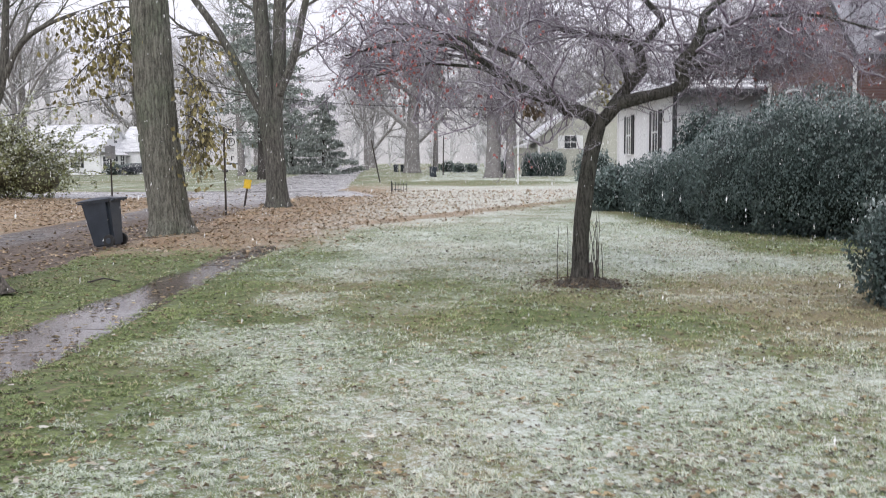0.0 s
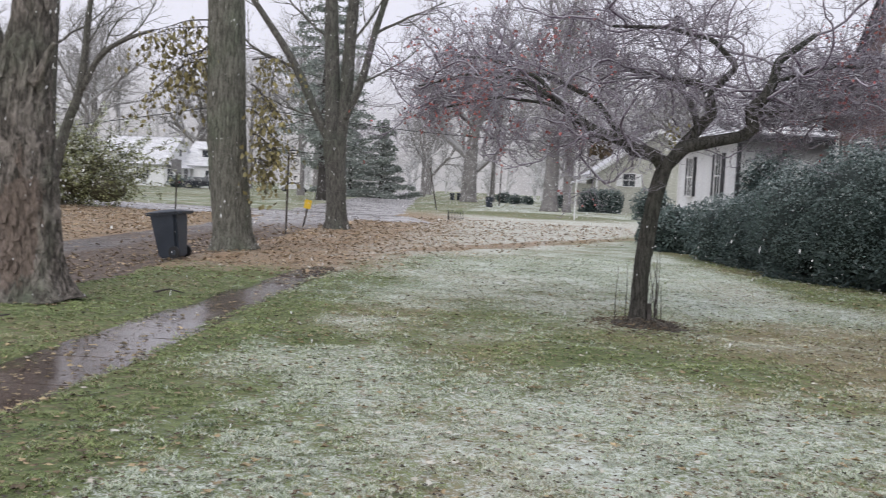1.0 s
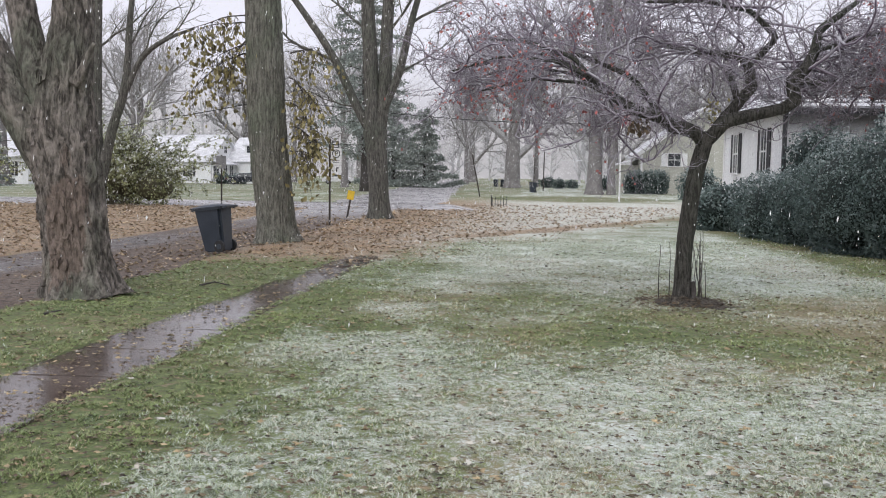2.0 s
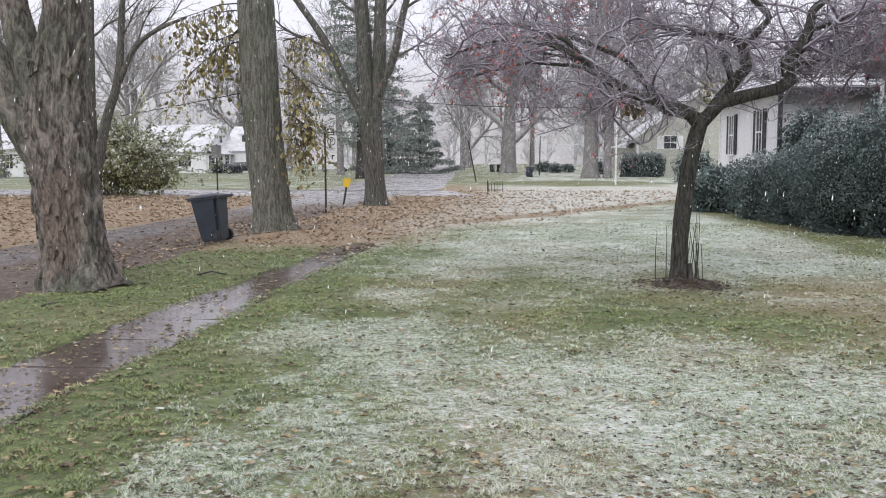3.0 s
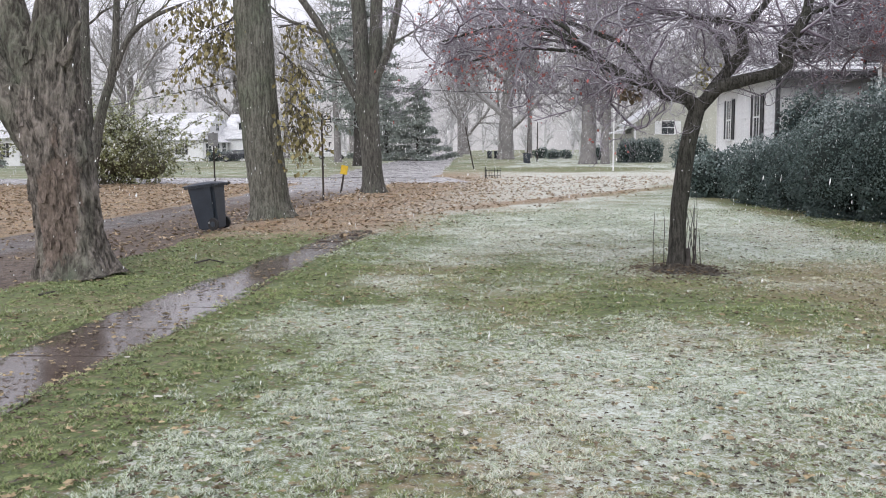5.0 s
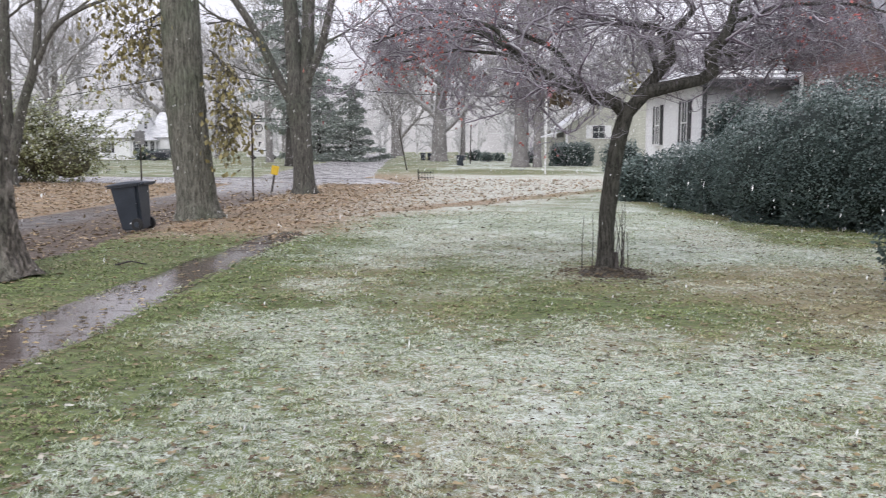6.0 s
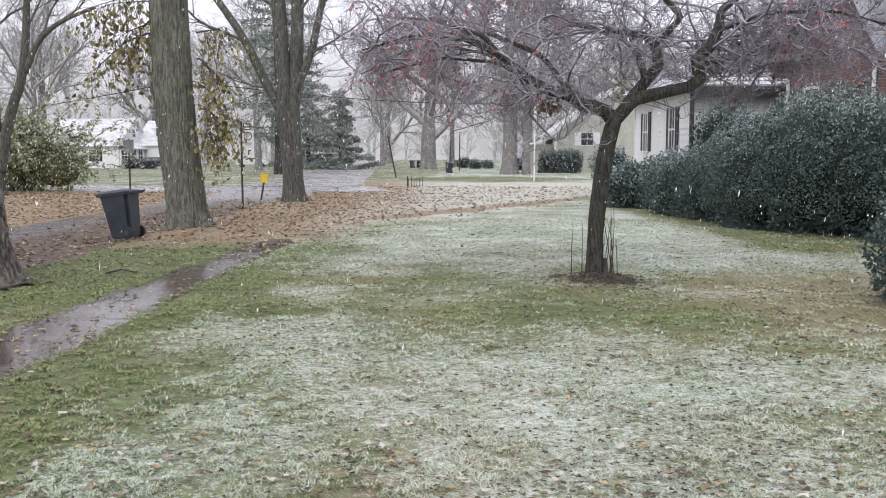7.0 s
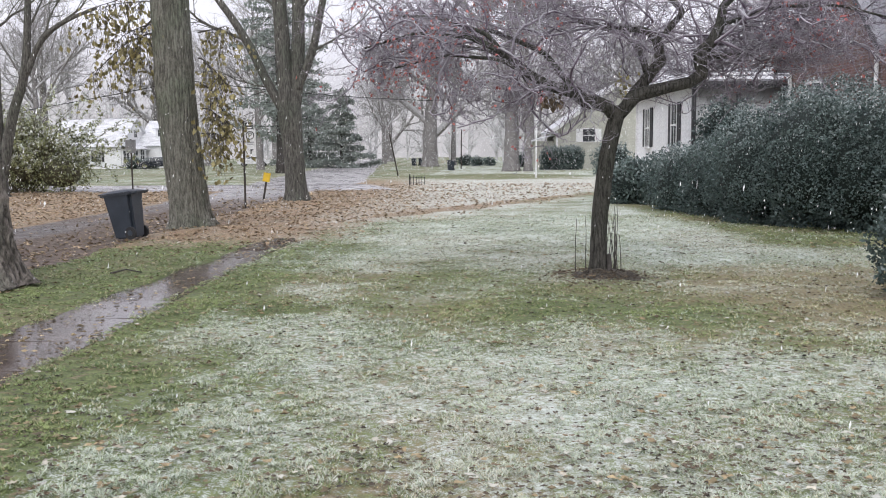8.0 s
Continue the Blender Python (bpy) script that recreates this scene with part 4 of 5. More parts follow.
shrub("flowering_shrub", "big arching olive shrub with snow on top", [(-19.8, 45, 1.5, 1.7, 1.4, 1.45), (-18.4, 44.6, 0.9, 1.2, 1.1, 0.85), (-20.3, 45, 2.75, 1.2, 1.1, 1.0), (-22.0, 45, 1.3, 1.4, 1.2, 1.25)], M_SHRUB, 9000, 0.12, 80, M_SHRUB_CORE, snowy=0.7)
twiggy = thing("flowering_shrub", "arching leafy shoots of a big roadside shrub, snow on top", "shrub", at=(-20, 44.8, 0))
shoots = spray_all(Geo(), [((r4.normal(-0.3, 0.9), r4.normal(0, 0.5), 0), (1.2 * np.cos(k * 2.4), 0.8 * np.sin(k * 2.4), 1.6), r4.uniform(3.4, 5.8), 0.025) for k in range(60)], r4, [(9, 4, 0.08, (0, 0, -0.10), 9, 0.28, 0.6, 40, 0.3), (4, 3, 0.15, (0, 0, -0.05), 0, 0, 0, 0, 0)], 0.5)
tagged(part("crown", shoots, M_SHRUB_CORE, twiggy), kind="stuff")
tips = shoots.v[-1][r4.integers(0, len(shoots.v[-1]), 18000)]
tips = tips[tips[:, 2] > 0.1]
g = Geo()
leaf_cloud(g, tips + r4.normal(0, 0.04, tips.shape), 0.14, r4, np.where(r4.random(len(tips)) < 0.1 + 0.16 * tips[:, 2], 0.8 * r4.random(len(tips)), 0), 0.3)
tagged(part("foliage", g, M_SHRUB, twiggy, "narrow olive leaves, snow-dusted on top"), kind="stuff")


# ---- houses ----
def wall_boards(parent, x0, x1, y, z0, z1, mat, h=0.2, name="clapboard"):
    """Lapped boards along x on a wall that faces -y (local), each a piece."""
    z, k = z0, 0
    g = Geo()
    g.add([(x0, y, 0), (x1, y, 0), (x1, y - 0.02, 0), (x0, y - 0.02, 0), (x0, y, h), (x1, y, h), (x1, y - 0.004, h), (x0, y - 0.004, h)],
          [np.array([(0, 1, 2, 3), (3, 2, 6, 7), (4, 7, 6, 5), (0, 3, 7, 4), (1, 5, 6, 2)])])
    me = g.mesh(name, mat)
    while z < z1 - 0.02:
        ob = new(name, me)
        ob.parent = parent
        ob.location = (0, 0, z)
        if z + h > z1:
            ob.scale = (1, 1, (z1 - z) / h)
        z += h


def sash_window(parent, x, y, z, w, h, shutters=None, frame_mat=None, wide=0.36):
    """A window on a wall that faces -y: frame, panes, bars, sill and shutters."""
    fm = frame_mat or M_WHITE
    g = Geo()
    for a in ((x - w / 2 - 0.07, x - w / 2), (x + w / 2, x + w / 2 + 0.07)):
        g.box(a[0], y - 0.06, z, a[1], y, z + h)
    g.box(x - w / 2 - 0.07, y - 0.06, z + h, x + w / 2 + 0.07, y, z + h + 0.09)
    g.box(x - w / 2, y - 0.05, z + h / 2 - 0.03, x + w / 2, y, z + h / 2 + 0.03)
    g.box(x - 0.015, y - 0.045, z, x + 0.015, y, z + h)
    win = part("window", g, fm, parent)
    part("pane", Geo().box(x - w / 2, y - 0.03, z, x + w / 2, y - 0.012, z + h / 2 - 0.03), M_GLASS, win)
    part("pane", Geo().box(x - w / 2, y - 0.03, z + h / 2 + 0.03, x + w / 2, y - 0.012, z + h), M_GLASS, win)
    part("sill", Geo().box(x - w / 2 - 0.1, y - 0.12, z - 0.07, x + w / 2 + 0.1, y, z), fm, win)
    if shutters:
        for s in (-1, 1):
            g = Geo()
            c, e = x + s * (w / 2 + 0.09 + wide / 2), wide / 2
            g.box(c - e, y - 0.045, z - 0.02, c - e + 0.05, y, z + h + 0.04).box(c + e - 0.05, y - 0.045, z - 0.02, c + e, y, z + h + 0.04)
            g.box(c - e + 0.05, y - 0.025, z - 0.02, c + e - 0.05, y - 0.004, z + h + 0.04)
            for k in range(int(h / 0.09)):
                g.box(c - e + 0.05, y - 0.04, z + k * 0.09, c + e - 0.05, y - 0.022, z + k * 0.09 + 0.05)
            part("shutter", g, shutters, win)
    return win


def slab_roof(parent, a, b, c, d, thick, mat, name="roof", courses=0):
    """A roof slope on four corners (eave a-b, ridge d-c), with shingle courses as steps."""
    a, b, c, d = (np.array(p, float) for p in (a, b, c, d))
    nrm = np.cross(b - a, d - a)
    nrm /= np.linalg.norm(nrm)
    if nrm[2] < 0:
        nrm = -nrm
    g = Geo()
    lo = [p - nrm * thick for p in (a, b, c, d)]
    g.add([*lo, a, b, c, d], [np.array([(0, 3, 2, 1), (4, 5, 6, 7), (0, 1, 5, 4), (1, 2, 6, 5), (2, 3, 7, 6), (3, 0, 4, 7)])])
    ob = part(name, g, M_ROOF_WET if courses else mat, parent)
    for k in range(courses):
        f0, f1 = (k + 0.24) / courses, (k + 1) / courses
        f1 = min(f1, 1)
        p = [a + (d - a) * f0, b + (c - b) * f0, b + (c - b) * f1, a + (d - a) * f1]
        up = [nrm * 0.028, nrm * 0.028, nrm * 0.006, nrm * 0.006]
        q = [v + u for v, u in zip(p, up)]
        gg = Geo()
        gg.add([*p, *q], [np.array([(4, 5, 6, 7), (0, 1, 5, 4), (0, 4, 7, 3), (1, 2, 6, 5)])])
        part("shingle_course", gg, mat, ob)
    return ob


# white wing: its street wall faces -x. Local x runs along that wall, local y points into the house
wing = thing("white_house", "white clapboard house with dark shutters and snowy roof", "house", "houses", at=(8.38, 40.2, 0), turn=-90)
part("wall", Geo().box(0, 0, 0, 9.2, 7.5, 4.1), M_SIDING, wing)
wall_boards(wing, 0, 9.2, -0.003, 0.5, 4.1, M_SIDING, 0.22)
part("corner_trim", Geo().box(-0.03, -0.05, 0.3, 0.12, 0.0, 4.1), M_WHITE, wing)
part("corner_trim", Geo().box(9.08, -0.05, 0.3, 9.24, 0.0, 4.1), M_WHITE, wing)
sash_window(wing, 2.3, -0.025, 1.95, 0.75, 1.5, M_SHUTTER)
sash_window(wing, 6.6, -0.025, 1.95, 0.75, 1.5, M_SHUTTER)
slab_roof(wing, (-0.4, -0.45, 4.0), (10.0, -0.45, 4.0), (6.4, 3.7, 7.4), (-0.4, 3.7, 7.4), 0.16, M_ROOF, courses=22)
slab_roof(wing, (-0.4, 7.9, 4.0), (10.0, 7.9, 4.0), (6.4, 3.7, 7.4), (-0.4, 3.7, 7.4), 0.16, M_ROOF)
slab_roof(wing, (10.0, -0.45, 4.0), (10.0, 7.9, 4.0), (6.4, 3.72, 7.4), (6.4, 3.7, 7.4), 0.16, M_ROOF, courses=22)
part("gable", Geo().add([(0, 0, 4.05), (0, 7.5, 4.05), (0, 3.75, 7.2), (0.15, 0, 4.05), (0.15, 7.5, 4.05), (0.15, 3.75, 7.2)], [np.array([(0, 2, 1), (3, 4, 5)]), np.array([(0, 3, 5, 2), (1, 2, 5, 4)])]), M_SIDING, wing)
part("fascia", Geo().box(9.94, -0.42, 3.76, 10.02, 3.2, 3.9), M_SHUTTER, wing, "dark porch fascia")
for x in (-0.3, 1.15, 2.6):
    part("porch_post", Geo().box(9.8, x, 0, 9.92, x + 0.12, 3.8), M_SHUTTER, wing, "dark slim porch post")
part("porch_floor", Geo().box(9.2, -0.3, 0, 10.1, 3.2, 0.45), M_MORTAR, wing)
part("downspout", Geo().tube([(9.5, -0.12, 0.2), (9.5, -0.12, 3.7), (9.5, -0.35, 3.95)], 0.045, 8), M_WHITE, wing)
part("gutter", Geo().box(-0.4, -0.56, 3.86, 10.0, -0.45, 3.96), M_WHITE, wing)


# brick house with a steep street gable. Local x runs along the street front, local y points into the house
def brick_material():
    m = bpy.data.materials.new("red_brick_courses")
    m.use_nodes = True
    nd, ln = m.node_tree.nodes, m.node_tree.links
    tc, mp = nd.new("ShaderNodeTexCoord"), nd.new("ShaderNodeMapping")
    mp.inputs["Rotation"].default_value = (radians(90), 0, 0)
    br = nd.new("ShaderNodeTexBrick")
    br.inputs["Scale"].default_value = 1
    br.inputs["Brick Width"].default_value, br.inputs["Row Height"].default_value, br.inputs["Mortar Size"].default_value = 0.215, 0.075, 0.008
    br.inputs["Color1"].default_value, br.inputs["Color2"].default_value = (0.165, 0.098, 0.092, 1), (0.25, 0.15, 0.135, 1)
    br.inputs["Mortar"].default_value = (0.27, 0.24, 0.23, 1)
    nz = nd.new("ShaderNodeTexNoise")
    nz.inputs["Scale"].default_value = 1.3
    mx = nd.new("ShaderNodeMix")
    mx.data_type, mx.blend_type = "RGBA", "MULTIPLY"
    mx.inputs[0].default_value = 0.3
    ln.new(tc.outputs["Object"], mp.inputs[0])
    ln.new(mp.outputs[0], br.inputs["Vector"])
    ln.new(tc.outputs["Object"], nz.inputs["Vector"])
    ln.new(br.outputs["Color"], mx.inputs[6])
    ln.new(nz.outputs["Color"], mx.inputs[7])
    ln.new(mx.outputs[2], nd["Principled BSDF"].inputs["Base Color"])
    nd["Principled BSDF"].inputs["Roughness"].default_value = 0.9
    bp = nd.new("ShaderNodeBump")
    bp.inputs["Distance"].default_value = 0.01
    bp.invert = True
    ln.new(br.outputs["Fac"], bp.inputs["Height"])
    ln.new(bp.outputs[0], nd["Principled BSDF"].inputs["Normal"])
    return m


M_BRICKS = brick_material()
brick_house = thing("brick_house", "red brick house with steep gable and snowy roof", "house", "houses", at=(10.9, 29.5, 0), turn=-90)
part("wall", Geo().box(0, 0, 0, 6.2, 8, 4.6), M_BRICKS, brick_house)
part("gable", Geo().add([(0, 0, 4.6), (6.2, 0, 4.6), (3.1, 0, 7.6), (0, 0.25, 4.6), (6.2, 0.25, 4.6), (3.1, 0.25, 7.6)], [np.array([(0, 1, 2), (3, 5, 4)]), np.array([(0, 2, 5, 3), (1, 4, 5, 2)])]), M_BRICKS, brick_house)
slab_roof(brick_house, (-0.35, -0.3, 4.3), (-0.35, 8, 4.3), (3.1, 8, 7.75), (3.1, -0.3, 7.75), 0.14, M_ROOF_WET)
slab_roof(brick_house, (6.55, -0.3, 4.3), (6.55, 8, 4.3), (3.1, 8, 7.75), (3.1, -0.3, 7.75), 0.14, M_ROOF_WET)
part("wall", Geo().box(6.2, 0.7, 0, 18, 8, 4.75), M_BRICKS, brick_house)
slab_roof(brick_house, (5.4, 0.3, 4.75), (18.4, 0.3, 4.75), (18.4, 4.6, 8.0), (5.4, 4.6, 8.0), 0.16, M_ROOF, courses=20)
slab_roof(brick_house, (5.4, 8.6, 4.75), (18.4, 8.6, 4.75), (18.4, 4.6, 8.0), (5.4, 4.6, 8.0), 0.16, M_ROOF)
part("rake_board", Geo().tube([(-0.35, -0.32, 4.2), (3.1, -0.32, 7.6), (6.55, -0.32, 4.2)], 0.07, 4), M_SHUTTER, brick_house, "dark rake board")
part("downspout", Geo().tube([(6.0, -0.08, 0.1), (6.0, -0.08, 4.4), (6.0, -0.3, 4.55)], 0.055, 8), M_WHITE, brick_house, "white downspout")
part("downspout", Geo().tube([(0.25, -0.08, 0.1), (0.25, -0.08, 4.1)], 0.06, 8), M_WHITE, brick_house, "white downspout")
sash_window(brick_house, 2.0, -0.003, 2.2, 0.95, 1.5)
sash_window(brick_house, 9.5, 0.697, 2.2, 1.1, 1.5)
part("attic_vent", Geo().box(2.85, -0.05, 5.7, 3.35, -0.003, 6.4), M_WHITE, brick_house)

# tan cottage further on, its gable towards the lawn
tan = thing("tan_house", "olive-tan sided cottage with white trim and snowy roof", "house", "houses", at=(11.9, 97, 0))
part("wall", Geo().box(0, 0, 0, 12.6, 9, 4.3), M_TAN, tan)
wall_boards(tan, 0, 12.6, -0.003, 0.3, 4.3, M_TAN, 0.3, "siding_board")
part("gable", Geo().add([(0, 0, 4.3), (12.6, 0, 4.3), (6.3, 0, 8.7), (0, 0.2, 4.3), (12.6, 0.2, 4.3), (6.3, 0.2, 8.7)], [np.array([(0, 1, 2), (3, 5, 4)]), np.array([(0, 2, 5, 3), (1, 4, 5, 2)])]), M_TAN, tan)
slab_roof(tan, (-0.7, -0.5, 3.9), (-0.7, 9.4, 3.9), (6.3, 9.4, 8.85), (6.3, -0.5, 8.85), 0.3, M_ROOF)
slab_roof(tan, (13.3, -0.5, 3.9), (13.3, 9.4, 3.9), (6.3, 9.4, 8.85), (6.3, -0.5, 8.85), 0.3, M_ROOF)
for s in (-1, 1):
    part("rake_board", Geo().add([(6.3, -0.55, 8.9), (6.3 + s * 7.05, -0.55, 3.9), (6.3 + s * 7.05, -0.55, 3.45), (6.3, -0.55, 8.45), (6.3, -0.5, 8.9), (6.3 + s * 7.05, -0.5, 3.9), (6.3 + s * 7.05, -0.5, 3.45), (6.3, -0.5, 8.45)], [np.array([(0, 1, 2, 3), (4, 7, 6, 5), (0, 4, 5, 1), (3, 2, 6, 7), (1, 5, 6, 2)])]), M_WHITE, tan)
sash_window(tan, 3.4, -0.025, 2.8, 1.25, 1.3, M_WHITE, wide=0.6)
part("side_porch", Geo().box(-2.2, 2, 0, 0, 7, 2.9), M_TAN, tan)
part("corner_trim", Geo().box(-0.02, -0.05, 0, 0.2, 0, 3.9), M_WHITE, tan)
slab_roof(tan, (-2.6, 1.6, 2.9), (-2.6, 7.4, 2.9), (0, 7.4, 3.6), (0, 1.6, 3.6), 0.12, M_ROOF)

# white cottage across the street: long side and gable end seen at a corner
cot = thing("white_cottage", "white cottage with dormer, snowy roof and dark windows", "house", "houses", at=(-40.7, 117, 0), turn=-17)
part("wall", Geo().box(-10.5, 0, 0, 0, 6.4, 3.1), M_SIDING, cot)
part("gable", Geo().add([(-0.2, 0, 3.1), (-0.2, 6.4, 3.1), (-0.2, 3.2, 6.3), (0, 0, 3.1), (0, 6.4, 3.1), (0, 3.2, 6.3)], [np.array([(0, 2, 1), (3, 4, 5)]), np.array([(0, 3, 5, 2), (1, 2, 5, 4)])]), M_SIDING, cot)
slab_roof(cot, (-10.9, -0.5, 2.8), (0.4, -0.5, 2.8), (0.4, 3.2, 6.5), (-10.9, 3.2, 6.5), 0.18, M_ROOF)
slab_roof(cot, (-10.9, 6.9, 2.8), (0.4, 6.9, 2.8), (0.4, 3.2, 6.5), (-10.9, 3.2, 6.5), 0.18, M_ROOF)
sash_window(cot, -3.4, -0.01, 0.9, 1.0, 1.4, M_SHUTTER)
sash_window(cot, -7.2, -0.01, 0.9, 1.0, 1.4, M_SHUTTER)
for x, y, z, w, h in ((3.2, -0.01, 4.0, 0.6, 0.9), (1.0, -1.5, 0.9, 0.8, 1.5), (2.4, -1.5, 0.9, 0.8, 1.5)):
    sash_window(cot, x, y, z, w, h).matrix_local = pose(0, 0, 0, 0, 0, 90)
part("porch", Geo().box(0, 0.2, 0, 1.48, 3.3, 2.5), M_SIDING, cot)
sash_window(cot, 0.75, 0.19, 0.9, 0.9, 1.4)
slab_roof(cot, (1.9, -0.1, 2.5), (1.9, 3.5, 2.5), (0, 3.5, 3.2), (0, -0.1, 3.2), 0.12, M_ROOF, "porch_roof")
part("wing", Geo().box(0, 3.6, 0, 5.6, 9.6, 3.1), M_SIDING, cot)
slab_roof(cot, (-0.1, 3.2, 2.9), (6.0, 3.2, 2.9), (6.0, 6.6, 6.2), (-0.1, 6.6, 6.2), 0.18, M_ROOF)
slab_roof(cot, (-0.1, 10.0, 2.9), (6.0, 10.0, 2.9), (6.0, 6.6, 6.2), (-0.1, 6.6, 6.2), 0.18, M_ROOF)
part("gable", Geo().add([(5.4, 3.6, 3.1), (5.4, 9.6, 3.1), (5.4, 6.6, 6.0), (5.6, 3.6, 3.1), (5.6, 9.6, 3.1), (5.6, 6.6, 6.0)], [np.array([(0, 2, 1), (3, 4, 5)]), np.array([(0, 3, 5, 2), (1, 2, 5, 4)])]), M_SIDING, cot)
dormer = part("dormer", Geo().box(2.4, 4.2, 3.7, 4.2, 6.4, 5.2), M_SIDING, cot)
part("pane", Geo().box(2.75, 4.165, 4.1, 3.85, 4.195, 4.95), M_GLASS, dormer)
slab_roof(cot, (2.1, 3.95, 5.15), (4.5, 3.95, 5.15), (4.5, 6.5, 6.0), (2.1, 6.5, 6.0), 0.12, M_ROOF, "dormer_roof")
sash_window(cot, 4.2, 3.59, 0.9, 1.0, 1.4)
shrub("foundation_shrub", "dark low shrub before the white cottage porch", [(-38.5, 115.4, 0.6, 1.2, 0.9, 0.85), (-36.5, 115.8, 0.55, 1.2, 0.9, 0.75)], M_HEDGE, 2500, 0.16, 83, M_HEDGE_CORE)

far_house = thing("white_house", "pale distant house with snowy roof behind bare trees", "house", "houses", at=(-62, 96, 0), turn=-20)
part("wall", Geo().box(0, 0, 0, 11, 7, 3.0), M_SIDING, far_house)
slab_roof(far_house, (-0.4, -0.5, 2.9), (11.4, -0.5, 2.9), (11.4, 3.5, 5.6), (-0.4, 3.5, 5.6), 0.18, M_ROOF)
slab_roof(far_house, (-0.4, 7.5, 2.9), (11.4, 7.5, 2.9), (11.4, 3.5, 5.6), (-0.4, 3.5, 5.6), 0.18, M_ROOF)
for x in (2, 5, 8.5):
    sash_window(far_house, x, -0.01, 0.9, 1.1, 1.4, M_SHUTTER)
conifer((-49.5, 82, 0), 6, 2.6, 65, "yellow-green evergreen by the distant house", 0.02, 3000)


# ---- street furniture and clutter ----
def wheelie_bin(at, turn, tilt, label):
    """A two-wheeled bin, its back towards local +x."""
    ob = thing("wheelie_bin", label, "bin", "wheelie bins", at=at)
    ob.matrix_world = pose(*at, 0, tilt, turn) @ Matrix.Diagonal((0.88, 1, 1, 1))
    bm = bmesh.new()
    bmesh.ops.create_cube(bm, size=1)
    for v in bm.verts:
        up = v.co.z > 0
        v.co = Vector((v.co.x * (0.70 if up else 0.52) + (0.0 if up else 0.03), v.co.y * (0.62 if up else 0.48), 0.93 if up else 0.02))
    bmesh.ops.bevel(bm, geom=[e for e in bm.edges if abs(e.verts[0].co.z - e.verts[1].co.z) > 0.5], offset=0.07, segments=4, affect="EDGES")
    bmesh.ops.bevel(bm, geom=[e for e in bm.edges if e.verts[0].co.z < 0.1 and e.verts[1].co.z < 0.1], offset=0.03, segments=2, affect="EDGES")
    me = bpy.data.meshes.new("body")
    bm.to_mesh(me)
    bm.free()
    me.materials.append(M_BIN)
    part("body", me, M_BIN, ob)
    g = Geo()
    g.box(-0.385, -0.335, 0.92, 0.375, 0.335, 0.955)
    part("rim", g, M_BIN, ob)
    bm = bmesh.new()
    bmesh.ops.create_grid(bm, x_segments=8, y_segments=8, size=0.5)
    for v in bm.verts:
        dx, dy = v.co.x * 2, v.co.y * 2
        v.co = Vector((v.co.x * 0.80 - 0.015, v.co.y * 0.70, 0.96 + 0.06 * (1 - dx * dx) ** 0.5 * (1 - dy * dy) ** 0.5))
    ext = bmesh.ops.extrude_face_region(bm, geom=bm.faces[:])
    for v in [e for e in ext["geom"] if isinstance(e, bmesh.types.BMVert)]:
        v.co.z += 0.022
    me = bpy.data.meshes.new("lid")
    bm.to_mesh(me)
    bm.free()
    me.materials.append(M_BIN)
    part("lid", me, M_BIN, ob, "closed lid with a little slush")
    part("handle", Geo().tube([(0.40, -0.26, 0.93), (0.50, -0.26, 0.96), (0.50, 0.26, 0.96), (0.40, 0.26, 0.93)], 0.022, 8), M_BIN, ob)
    part("axle", Geo().tube([(0.22, -0.3, 0.125), (0.22, 0.3, 0.125)], 0.015, 8), M_STEEL, ob)
    for s in (-1, 1):
        wh = part("wheel", Geo().tube([(0.22, s * 0.25, 0.125), (0.22, s * 0.315, 0.125)], 0.13, 24), M_BLACK, ob, "black plastic wheel")
        part("hub", Geo().tube([(0.22, s * 0.315, 0.125), (0.22, s * 0.33, 0.125)], 0.06, 14), M_BIN, wh)
    return ob


wheelie_bin((-6.62, 19.5, 0.01), -8, -7, "dark blue-grey wheelie bin leaning at the kerb")
wheelie_bin((-3.9, 126, 0), 80, 0, "dark wheelie bin by the far street")
wheelie_bin((-3.0, 127, 0), 95, 0, "dark wheelie bin by the far street")
wheelie_bin((0.75, 91, 0), 30, 6, "dark wheelie bin tilting on the far lawn")

# no-parking sign on a steel post
sign = thing("parking_sign", "white no-parking sign plates on a rusty steel post", "sign", at=(-6.5, 30.4, 0))
part("post", Geo().box(-0.03, -0.02, -0.05, 0.03, 0.02, 2.85), M_STEEL, sign)
plate = part("sign_plate", Geo().box(0.04, -0.045, 2.0, 0.40, -0.035, 2.55), M_SIGN, sign, "white plate with a circled letter")
ring = Geo()
a = np.linspace(0, 2 * np.pi, 25)
ring.tube(np.stack([0.22 + 0.125 * np.cos(a), np.full(25, -0.05), 2.37 + 0.125 * np.sin(a)], 1), 0.014, 5)
part("ring", ring, M_BLACK, plate, "dark ring")
txt = bpy.data.curves.new("letter", "FONT")
txt.body, txt.size, txt.extrude, txt.align_x = "P", 0.24, 0.002, "CENTER"
txt.materials.append(M_BLACK)
let = part("letter", txt, M_BLACK, plate, "black letter")
let.matrix_local = pose(0.22, -0.051, 2.29, 90)
part("text_bar", Geo().box(0.10, -0.05, 2.13, 0.34, -0.046, 2.16), M_SIGN_BACK, plate)
part("text_bar", Geo().box(0.12, -0.05, 2.07, 0.32, -0.046, 2.10), M_SIGN_BACK, plate)
plate = part("sign_plate", Geo().box(0.06, -0.045, 1.72, 0.40, -0.035, 1.98), M_SIGN, sign, "small white plate with an arrow")
